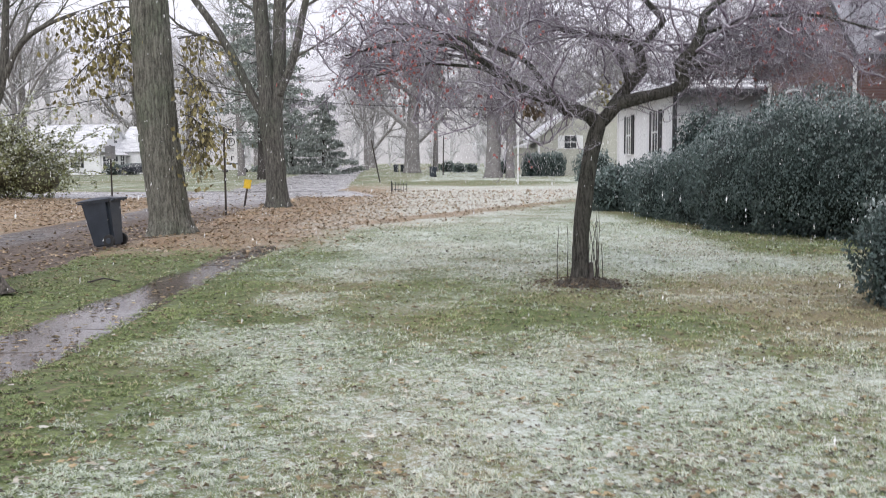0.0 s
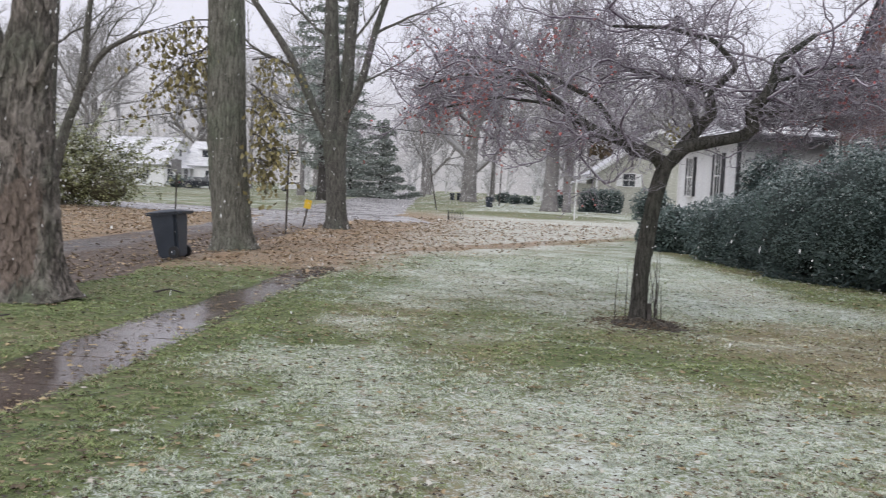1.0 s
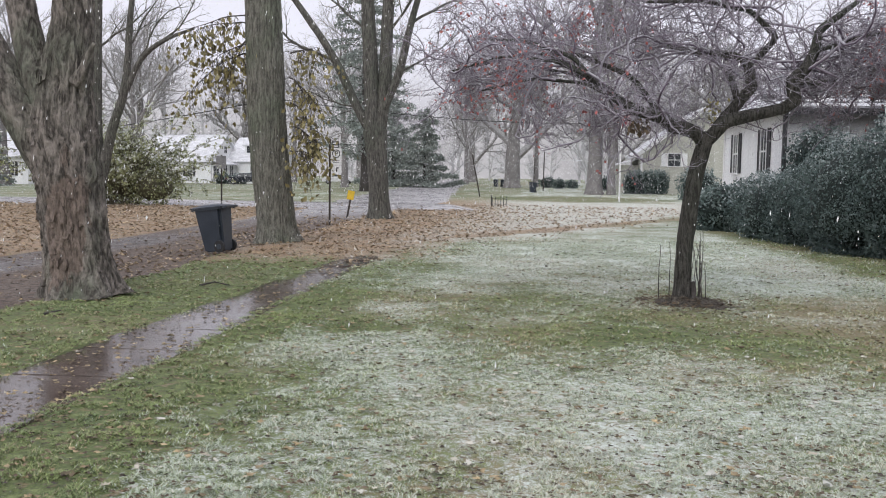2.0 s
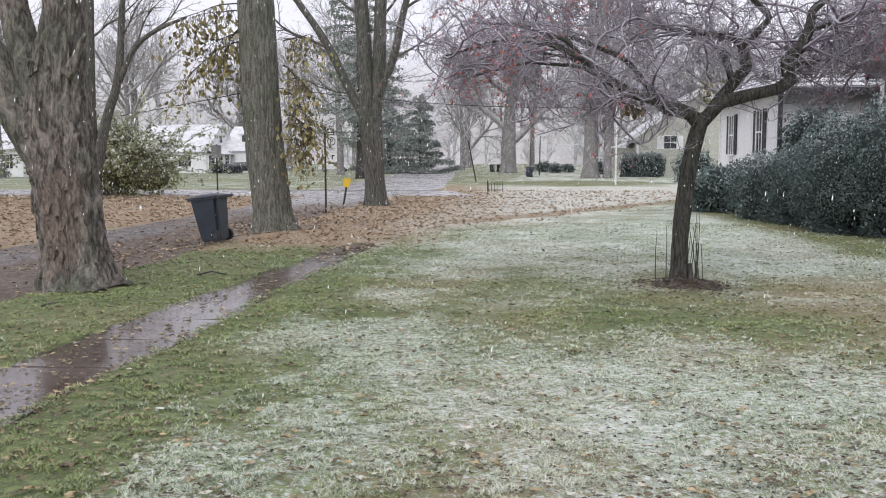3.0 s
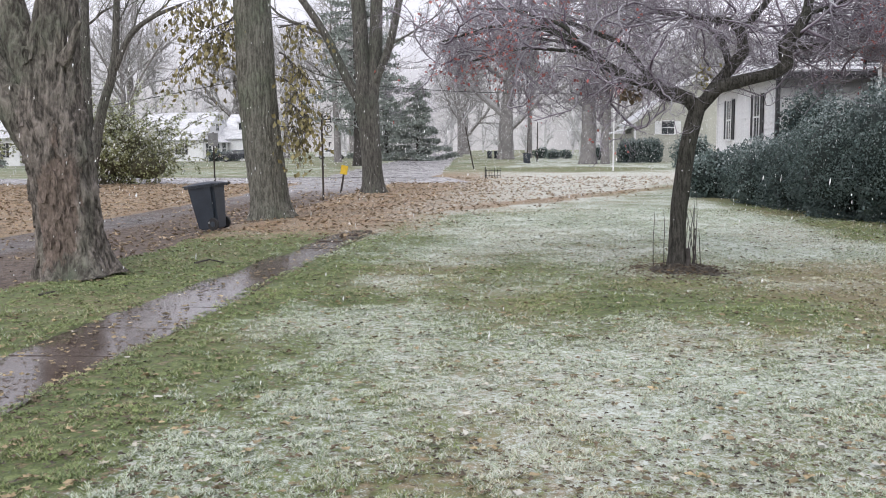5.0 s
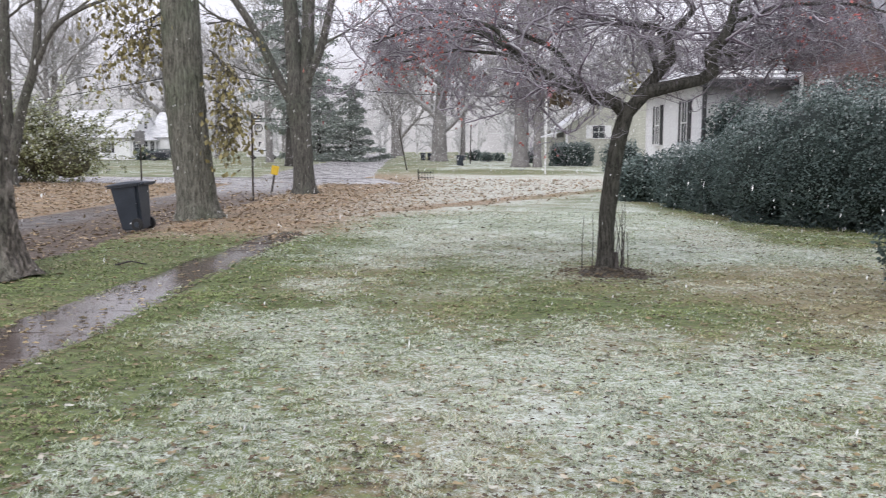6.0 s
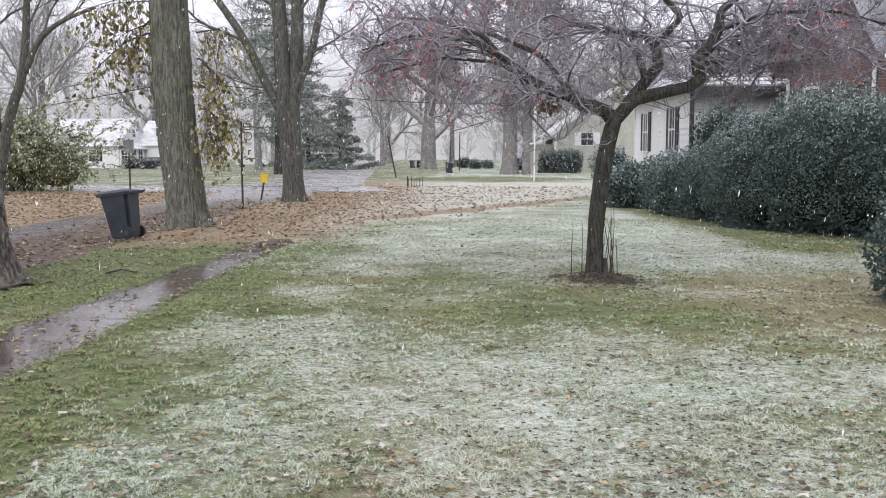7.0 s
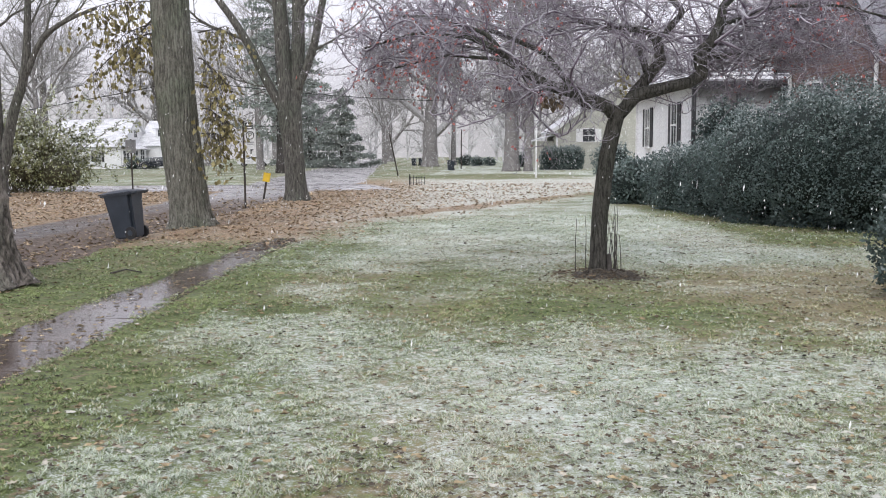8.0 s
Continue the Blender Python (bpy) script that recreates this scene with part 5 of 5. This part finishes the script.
part("arrow", Geo().box(0.22, -0.05, 1.77, 0.26, -0.046, 1.88).box(0.22, -0.0505, 1.88, 0.32, -0.0465, 1.92), M_BLACK, plate)
plate = part("sign_plate", Geo().box(0.07, -0.045, 2.57, 0.31, -0.035, 2.78), M_SHUTTER, sign, "dark street plate")
part("text_bar", Geo().box(0.10, -0.05, 2.60, 0.28, -0.046, 2.64), M_SIGN, plate)
part("text_bar", Geo().box(0.10, -0.05, 2.69, 0.28, -0.046, 2.73), M_SIGN, plate)

back = thing("street_sign", "grey back of a road sign on a dark post", "sign", at=(-15.5, 46.2, 0))
part("post", Geo().box(-0.035, -0.02, -0.05, 0.035, 0.02, 2.55), M_STEEL, back)
part("sign_plate", Geo().box(-0.27, -0.04, 1.85, 0.25, -0.025, 2.5), M_SIGN_BACK, back)

mark = thing("yellow_marker", "yellow-topped marker post leaning in fallen leaves", "marker", at=(-7.0, 36, 0))
mark.matrix_world = pose(-7.0, 36, -0.05, 0, 10, 0)
part("post", Geo().box(-0.035, -0.02, 0, 0.035, 0.02, 0.85), M_STEEL, mark)
part("head", Geo().box(-0.14, -0.05, 0.75, 0.13, -0.02, 1.1), M_YELLOW, mark, "yellow reflective head")

lean = thing("leaning_post", "dark thin post leaning beside the street", "post", at=(-3.45, 71.5, 0))
lean.matrix_world = pose(-3.45, 71.5, -0.05, 0, -11, 0)
part("post", Geo().tube([(0, 0, 0), (0, 0, 3.3)], 0.05, 8), M_STEEL, lean)

for x, y, h in ((0.95, 99, 3.2), (2.0, 100, 4.2)):
    po = thing("thin_post", "thin dark post on the far lawn", "post", at=(x, y, 0))
    part("post", Geo().tube([(0, 0, -0.05), (0.05, 0, h)], [0.07, 0.05], 8), M_STEEL, po)

fen = thing("wire_fence", "small black folding garden fence by the street", "fence", at=(-1.75, 50.2, 0))
for k in range(6):
    part("picket", Geo().tube([(k * 0.15, 0, -0.03), (k * 0.15, 0.02 * k, 0.5 + 0.06 * (k % 2))], 0.016, 6), M_BLACK, fen)
part("post", Geo().tube([(-0.06, 0, -0.03), (-0.06, 0, 0.62)], 0.03, 6), M_BLACK, fen)
for z in (0.14, 0.42):
    part("rail", Geo().tube([(-0.06, 0, z), (0.78, 0.1, z)], 0.014, 6), M_BLACK, fen)

pole = thing("flagpole", "white flagpole with a limp striped flag", "flagpole", at=(6.42, 63.7, 0))
part("pole", Geo().tube([(0, 0, -0.05), (0, 0, 6.4)], [0.06, 0.035], 10), M_WHITE, pole)
part("finial", Geo().tube([(0, 0, 6.4), (0, 0, 6.46), (0, 0, 6.52)], [0.03, 0.06, 0.02], 10), M_SIGN_BACK, pole)
flag = new("flag")
flag.parent = pole
tagged(flag, "limp red and white striped flag")
for k in range(9):
    x = 0.04 + 0.07 * k
    z1, z0 = 6.25 - 0.05 * k, 4.95 + 0.04 * k
    zz = np.linspace(z0, z1, 9)
    yy = 0.06 * np.sin(zz * 5 + k * 1.3)
    xx = x + 0.03 * np.sin(zz * 7 + k)
    v = np.concatenate([np.stack([xx - 0.04, yy, zz], 1), np.stack([xx + 0.035, yy + 0.05 * (-1) ** k, zz], 1), np.stack([xx - 0.04, yy + 0.012, zz], 1), np.stack([xx + 0.035, yy + 0.05 * (-1) ** k + 0.012, zz], 1)])
    q = np.array([(i, i + 1, i + 10, i + 9) for i in range(8)])
    part("stripe", Geo().add(v, [q, q[:, ::-1] + 18]), M_FLAG_RED if k % 2 else M_WHITE, flag, smooth=True)


def car(at, turn, paint, label):
    ob = thing("parked_car", label, "car", "parked cars", at=at, turn=turn)
    prof = [(-2.2, 0.35), (-2.25, 0.75), (-1.9, 0.92), (-1.2, 0.98), (-0.6, 1.42), (0.7, 1.45), (1.5, 1.0), (2.15, 0.85), (2.25, 0.4)]
    n = len(prof)
    v = []
    for y, sh in ((-0.82, 0.93), (-0.72, 1.0), (0.72, 1.0), (0.82, 0.93)):
        v += [(x, y * (0.84 if z > 1.2 else 1), 0.35 + (z - 0.35) * sh) for x, z in prof]
    q = [(k * n + i, k * n + (i + 1) % n, (k + 1) * n + (i + 1) % n, (k + 1) * n + i) for k in range(3) for i in range(n)]
    part("body", Geo().add(v, [np.array(q), np.array([range(n)]), np.array([range(3 * n, 4 * n)])[:, ::-1]]), paint, ob)
    for s in (-1, 1):
        part("side_window", Geo().add([(-1.0, s * 0.80, 1.0), (1.2, s * 0.80, 1.0), (0.6, s * 0.70, 1.36), (-0.55, s * 0.70, 1.36), (-1.0, s * 0.76, 1.0), (1.2, s * 0.76, 1.0), (0.6, s * 0.66, 1.36), (-0.55, s * 0.66, 1.36)], [np.array([(0, 1, 2, 3), (4, 7, 6, 5), (0, 4, 5, 1), (2, 6, 7, 3)])]), M_GLASS, ob)
        for x in (-1.4, 1.4):
            wh = part("wheel", Geo().tube([(x, s * 0.62, 0.32), (x, s * 0.86, 0.32)], 0.32, 18), M_BLACK, ob)
            part("rim", Geo().tube([(x, s * 0.86, 0.32), (x, s * 0.875, 0.32)], 0.19, 12), M_SIGN_BACK, wh)
    for x in (-2.25, 2.24):
        for s in (-1, 1):
            part("light", Geo().box(x - 0.04, s * 0.6 - 0.14, 0.62, x + 0.04, s * 0.6 + 0.14, 0.76), M_FLAG_RED if x < 0 else M_SIGN, ob)
    return ob


car((-34.6, 112, 0), 15, M_CAR_DARK, "dark parked car beside the white cottage")
car((-26.5, 130, 0), 5, M_CAR_WHITE, "white parked car behind the far trees")
car((-16.6, 150, 0), 70, M_CAR_WHITE, "white parked car far along the street")

# dark low shrubs on the far lawn
for k, (x, y, s) in enumerate(((4.4, 118, 0.9), (6.2, 121, 0.8), (3.0, 124, 1.1), (9.6, 108, 1.3))):
    shrub("low_shrub", "small dark shrub on the far lawn", [(x, y, 0.6 * s, s, s * 0.8, 0.75 * s)], M_HEDGE, 900, 0.16, 85 + k, M_HEDGE_CORE, group="low shrubs on the far lawn")

# overhead wire
wire = Geo()
t = np.linspace(0, 1, 60)
wire.tube(np.stack([-16.5 - 40 * t, 60 + 10 * t, 6.5 - 4.2 * t * (1.6 - 0.7 * t)], 1)[::-1], 0.028, 5, cap=False)
wire.tube(np.stack([-16.5 + 34 * t, 60 + 30 * t, 6.5 + 0.9 * t - 4.2 * t * (1 - t)], 1), 0.028, 5, cap=False)
tagged(part("overhead_wire", wire, M_BLACK), "thin black overhead wire across the street", "wire")

# suckers and mulch round the weeping tree
r6 = np.random.default_rng(9)
mul = Geo()
xs = np.linspace(-1, 1, 60)
X, Y = np.meshgrid(xs, xs, indexing="ij")
RR = np.hypot(X, Y) * (0.75 + 0.6 * noise2(X + 9, Y + 9, 0.5, 96))
Z = 0.10 * np.exp(-3.2 * RR ** 2) + 0.06 * (noise2(X + 5, Y + 5, 0.12, 95) - 0.5) + 0.05 * (noise2(X + 5, Y + 5, 0.055, 97) - 0.5) - 0.075 * RR - 0.005
i, j = np.meshgrid(np.arange(59), np.arange(59), indexing="ij")
mul.add(np.stack([WEEP[0] + 0.03 + X * 0.95, WEEP[1] - 0.1 + Y * 0.8, Z], -1).reshape(-1, 3), [np.stack([i * 60 + j, (i + 1) * 60 + j, (i + 1) * 60 + j + 1, i * 60 + j + 1], -1).reshape(-1, 4)])
tagged(part("mulch_mound", mul, M_MULCH, smooth=True), "low mound of dark mulch round the crabapple", "mulch")
for k in range(14):
    a = r6.uniform(0, 6.28) if k > 9 else r6.normal(-0.3, 0.5)
    d = r6.uniform(0.17, 0.42)
    h = r6.uniform(0.35, 1.25)
    pts, _ = path_of((np.cos(a) * d + 0.02, np.sin(a) * d * 0.7, 0.02), (r6.normal(0, 0.06), r6.normal(0, 0.06), 1), h, 7, r6, 0.05, (0, 0, 0.02))
    part("sucker", Geo().tube(pts, np.linspace(0.0075, 0.003, 8), 5), M_BARK_DARK, weep)
part("sucker", Geo().tube([(0.2, -0.1, 0), (0.21, -0.1, 0.18), (0.19, -0.12, 0.32)], [0.04, 0.035, 0.028], 8), M_BARK_DARK, weep, "short cut-off stub")


# sticks on the verge
for way in ([(-4.94, 13.71, 0.03), (-4.78, 13.92, 0.06), (-4.51, 13.8, 0.03)], [(-5.77, 10.67, 0.03), (-5.65, 10.84, 0.05)]):
    tagged(part("fallen_stick", Geo().tube(way, np.linspace(0.016, 0.008, len(way)), 6), M_BARK_DARK), "thin dark broken stick lying on the grass verge", "stick")


# ---- pavement ----
pav = thing("pavement", "narrow wet concrete pavement overgrown by grass", "pavement", kind="structure")
r7 = np.random.default_rng(3)
for k in range(23):
    y0, y1 = -7.8 + 1.2 * k, -7.8 + 1.2 * (k + 1) - 0.018
    ym = (y0 + y1) / 2
    g = Geo()
    n = 5
    u = np.linspace(0, 1, n)
    X, Y = np.meshgrid(walk_mid(ym) - 0.56 + 1.12 * u, y0 + (y1 - y0) * u, indexing="ij")
    Z = -0.016 + r7.normal(0, 0.004) + r7.normal(0, 0.006) * (u[:, None] - 0.5) + r7.normal(0, 0.008) * (u[None] - 0.5) + 0 * X
    top = np.stack([X, Y, Z], -1).reshape(-1, 3)
    i, j = np.meshgrid(np.arange(n - 1), np.arange(n - 1), indexing="ij")
    q = np.stack([i * n + j, (i + 1) * n + j, (i + 1) * n + j + 1, i * n + j + 1], -1).reshape(-1, 4)
    rim = [i * n for i in range(n)] + [(n - 1) * n + j for j in range(1, n)] + [i * n + n - 1 for i in range(n - 2, -1, -1)] + [j for j in range(n - 2, 0, -1)]
    low = top[rim] - (0, 0, 0.09)
    m = len(rim)
    side_f = np.array([(rim[a], n * n + a, n * n + (a + 1) % m, rim[(a + 1) % m]) for a in range(m)])
    g.add(np.concatenate([top, low]), [q, side_f[:, ::-1]])
    part("slab", g, M_WET, pav)


# ---- grass ----
def blades(count, ymax, seed):
    r = np.random.default_rng(seed)
    u = r.random(count)
    y = 4.2 * (ymax / 4.2) ** u
    x = (r.random(count) * 2 - 1) * (0.62 * y + 1.2)
    snow, litter, straw, road = covers(x, y)
    on = (np.abs(x - walk_mid(y)) > walk_half(y) + 0.02 * r.normal(0, 1, count)) | (y > 19)
    keep = on & (road < 0.4) & (litter < 0.55 * r.random(count) + 0.2) & (np.hypot(x - WEEP[0], y - WEEP[1] + 0.1) > 0.55 + 0.3 * r.random(count))
    x, y, snow, straw = x[keep], y[keep], snow[keep], straw[keep]
    n = len(x)
    tuft = step(0.26, 0.74, 0.6 * noise2(x, y, 0.12, 57) + 0.4 * noise2(x, y, 0.05, 58))
    snow = np.clip((1.15 * snow + 1.15 * (tuft - 0.45)) * step(0.0, 0.45, snow), 0, 1)
    tall = r.uniform(0.006, 0.016, n) * (0.4 + 1.1 * tuft) * (1 + 0.02 * y)
    wide = (0.0013 + 0.00042 * y) * r.uniform(0.6, 1.5, n)
    a = r.uniform(0, 6.28, n)
    lean = r.uniform(0.5, 2.2, n)
    b = a + r.normal(0, 0.5, n) + 1.57
    z0 = 0.05 * (noise2(x, y, 1.1, 3) - 0.5) + 0.03 * (noise2(x, y, 0.45, 4) - 0.5) - 0.002 + 0.035 * (tuft - 0.5)
    p0 = np.stack([x - np.cos(b) * wide, y - np.sin(b) * wide, z0], 1)
    p1 = np.stack([x + np.cos(b) * wide, y + np.sin(b) * wide, z0], 1)
    p2 = np.stack([x + np.cos(a) * tall * lean, y + np.sin(a) * tall * lean, z0 + tall], 1)
    dust = np.where(r.random(n) < np.clip(snow * 1.2, 0, 0.97), r.uniform(0.35, 1.0, n), r.uniform(0, 0.1, n))
    dry = r.random(n) < 0.15 + 0.65 * straw
    # hollows get the dark blades, so shade between tufts is painted in
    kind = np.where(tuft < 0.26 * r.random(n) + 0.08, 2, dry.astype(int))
    return np.stack([p0, p1, p2], 1), dust, kind


V, dust, blade_kind = blades(980000, 26, 12)
for k, (name, mat, label) in enumerate((("grass", M_GRASS, "matted green lawn grass dusted with snow"), ("dry_grass", M_STRAW, "dry straw-coloured lawn grass dusted with snow"), ("thatch", M_GAP_THATCH, "thatch coloured dark for shade in hollows between grass tufts"))):
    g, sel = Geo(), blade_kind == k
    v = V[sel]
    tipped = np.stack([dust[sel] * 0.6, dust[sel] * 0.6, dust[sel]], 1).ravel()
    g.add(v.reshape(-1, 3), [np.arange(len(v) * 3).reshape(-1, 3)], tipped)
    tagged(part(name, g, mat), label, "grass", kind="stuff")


# ---- fallen leaves ----
def fallen(x, y, z, size, r, share):
    """Curled leaves lying on the ground."""
    n = len(x)
    a = r.uniform(0, 6.28, n)
    s = size * r.uniform(0.6, 1.4, n)
    c, t = np.cos(a), np.sin(a)
    curl = s * r.uniform(0.1, 0.45, n)
    tip = r.normal(0, 0.25, n) * s
    def at(u, w, h):
        return np.stack([x + (u * c - w * t) * s, y + (u * t + w * c) * s, z + h], 1)
    v = np.stack([at(-0.5, 0, tip * 0.3 + 0.004), at(-0.1, 0.38, curl), at(0.5, 0, np.abs(tip) + 0.004), at(-0.1, -0.38, curl * 0.6), at(0.05, 0, 0.006 + 0 * s)], 1)
    base = np.arange(n)[:, None] * 5
    f = np.concatenate([base + [4, 1, 0], base + [4, 2, 1], base + [4, 3, 2], base + [4, 0, 3]])
    return v.reshape(-1, 3), f, np.repeat(share, 5)


def crumpled(x, y, z, size, r, share):
    """Lobed, crumpled leaves for the near lawn."""
    n, k = len(x), 9
    out = np.array([1.0, 0.5, 0.9, 0.42, 0.75, 0.28, 0.75, 0.42, 0.9])
    ang = np.linspace(0, 2 * np.pi, k, endpoint=False) + r.uniform(0, 6.28, n)[:, None]
    s = (size * r.uniform(0.5, 1.3, n))[:, None]
    rad = 0.55 * s * out * r.uniform(0.75, 1.15, (n, k))
    fold = r.uniform(0, 6.28, n)[:, None]
    h = s * (0.28 * r.random(n)[:, None] * np.abs(np.sin(ang - fold)) + 0.07 * r.normal(0, 1, (n, k)))
    rim = np.stack([x[:, None] + rad * np.cos(ang), y[:, None] + rad * np.sin(ang) * 0.9, z[:, None] + 0.004 + np.abs(h)], -1)
    v = np.concatenate([rim, np.stack([x, y, z + 0.006], 1)[:, None]], 1)
    base = np.arange(n)[:, None, None] * (k + 1)
    f = base + np.array([(k, i, (i + 1) % k) for i in range(k)])
    return v.reshape(-1, 3), f.reshape(-1, 3), np.repeat(share, k + 1)


def scatter(count, y0, y1, seed, chance, size, zoff=0.012, grow=0.0):
    r = np.random.default_rng(seed)
    y = y0 * (y1 / y0) ** r.random(count)
    x = -28 + 36 * r.random(count) if y0 > 14 else (r.random(count) * 2 - 1) * (0.62 * y + 1)
    snow, litter, straw, road = covers(x, y)
    k = r.random(count) < chance(x, y, litter, road)
    x, y, snow = x[k], y[k], snow[k]
    z = np.where(road[k] > 0.5, -0.03, 0.05 * (noise2(x, y, 1.1, 3) - 0.5) + 0.03 * (noise2(x, y, 0.45, 4) - 0.5) + zoff)
    z = np.where((np.abs(x - walk_mid(y)) < walk_half(y)) & (y < 19), -0.012, z)
    return (crumpled if y0 < 14 else fallen)(x, y, z, size + grow * y, r, np.where(r.random(len(x)) < snow * 0.8, r.uniform(0.2, 0.8, len(x)), 0))


g = Geo()
v, f, s = scatter(8200, 4.3, 18, 21, lambda x, y, l, q: np.where(np.abs(x - walk_mid(y)) < 0.75, 0.6, 0.24 + 0.7 * (fbm(x, y, 2.5, 63) - 0.4)) + l, 0.064, 0.018, grow=0.0012)
g.add(v, [f], np.clip(s, 0, 0.6))
tagged(part("lawn_leaves", g, M_LAWN_LEAF), "curled tan leaves on the lawn, some snow-dusted", "leaves", kind="stuff")

g = Geo()
v, f, s = scatter(46000, 14.5, 52, 22, lambda x, y, l, q: np.where(q > 0.5, 0.5 * step(-8.9, -8.0, x) * step(40, 30, y) + 0.05, l * (0.85 - 0.4 * step(-4, 2, x))), 0.065, 0.012, grow=0.0012)
g.add(v, [f], s)
tagged(part("fallen_leaves", g, M_LITTER), "brown fallen maple leaves, some snow-dusted", "leaves", kind="stuff")

g = Geo()
v, f, s = scatter(24000, 4.3, 26, 23, lambda x, y, l, q: np.where(q > 0.5, 0.8, 0.25 + 0.9 * (fbm(x, y, 1.2, 65) - 0.4) + step(1.3, 0.4, np.hypot(x - WEEP[0], y - WEEP[1] + 0.3))), 0.036, 0.020, grow=0.0012)
g.add(v, [f], 0 * s)
tagged(part("wet_leaves", g, M_LITTER_DARK), "small dark wet leaves scattered on the lawn", "leaves", kind="stuff")

# wood chips and leaf scraps on the mound and round it
r9 = np.random.default_rng(29)
n = 900
x, y = WEEP[0] + 0.05 + r9.normal(0, 0.42, n), WEEP[1] - 0.22 + r9.normal(0, 0.36, n)
g = Geo()
v, f, s = crumpled(x, y, 0.10 * np.exp(-3.2 * (((x - WEEP[0]) / 0.95) ** 2 + ((y - WEEP[1] + 0.1) / 0.8) ** 2)), 0.055, r9, np.where(r9.random(n) < 0.3, r9.uniform(0.2, 0.6, n), 0))
g.add(v, [f], s)
tagged(part("leaf_scraps", g, M_LITTER_DARK), "dark leaf scraps and chips on the mulch", "leaves", kind="stuff")

# ---- falling snow ----
r8 = np.random.default_rng(8)


def snowfall(name, n, y0, y1, wide, long, label):
    """Falling flakes as slim upright lozenges turned every way; far ones are enlarged to stand in for haze."""
    y = np.sqrt(y0 ** 2 + (y1 ** 2 - y0 ** 2) * r8.random(n))
    x = (r8.random(n) * 2 - 1) * (0.72 * y + 3)
    z = 0.1 + (2.0 + 0.27 * y) * r8.random(n)
    w = (wide[0] + wide[1] * y) * r8.uniform(0.6, 1.4, n)
    h = (long[0] + long[1] * y) * r8.uniform(0.5, 1.5, n)
    a = r8.uniform(0, 6.28, n)
    c = np.stack([x, y, z], 1)
    u = np.stack([np.cos(a) * w, np.sin(a) * w, 0.2 * w], 1)
    d = np.stack([0.12 * h, 0.05 * h, h], 1)
    b = np.arange(n)[:, None] * 4
    g = Geo()
    g.add(np.stack([c - d, c + u, c + d, c - u], 1).reshape(-1, 3), [np.concatenate([b + [0, 1, 2], b + [0, 2, 3]])])
    tagged(part(name, g, M_FLAKE), label, "snow", kind="stuff")


snowfall("falling_snow", 5200, 3.5, 30, (0.003, 0.0003), (0.010, 0.0007), "white snowflakes falling over the lawn")
snowfall("distant_snowfall", 190000, 40, 150, (0.0, 0.00022), (0.0, 0.0005), "dense snowfall veiling the far street")
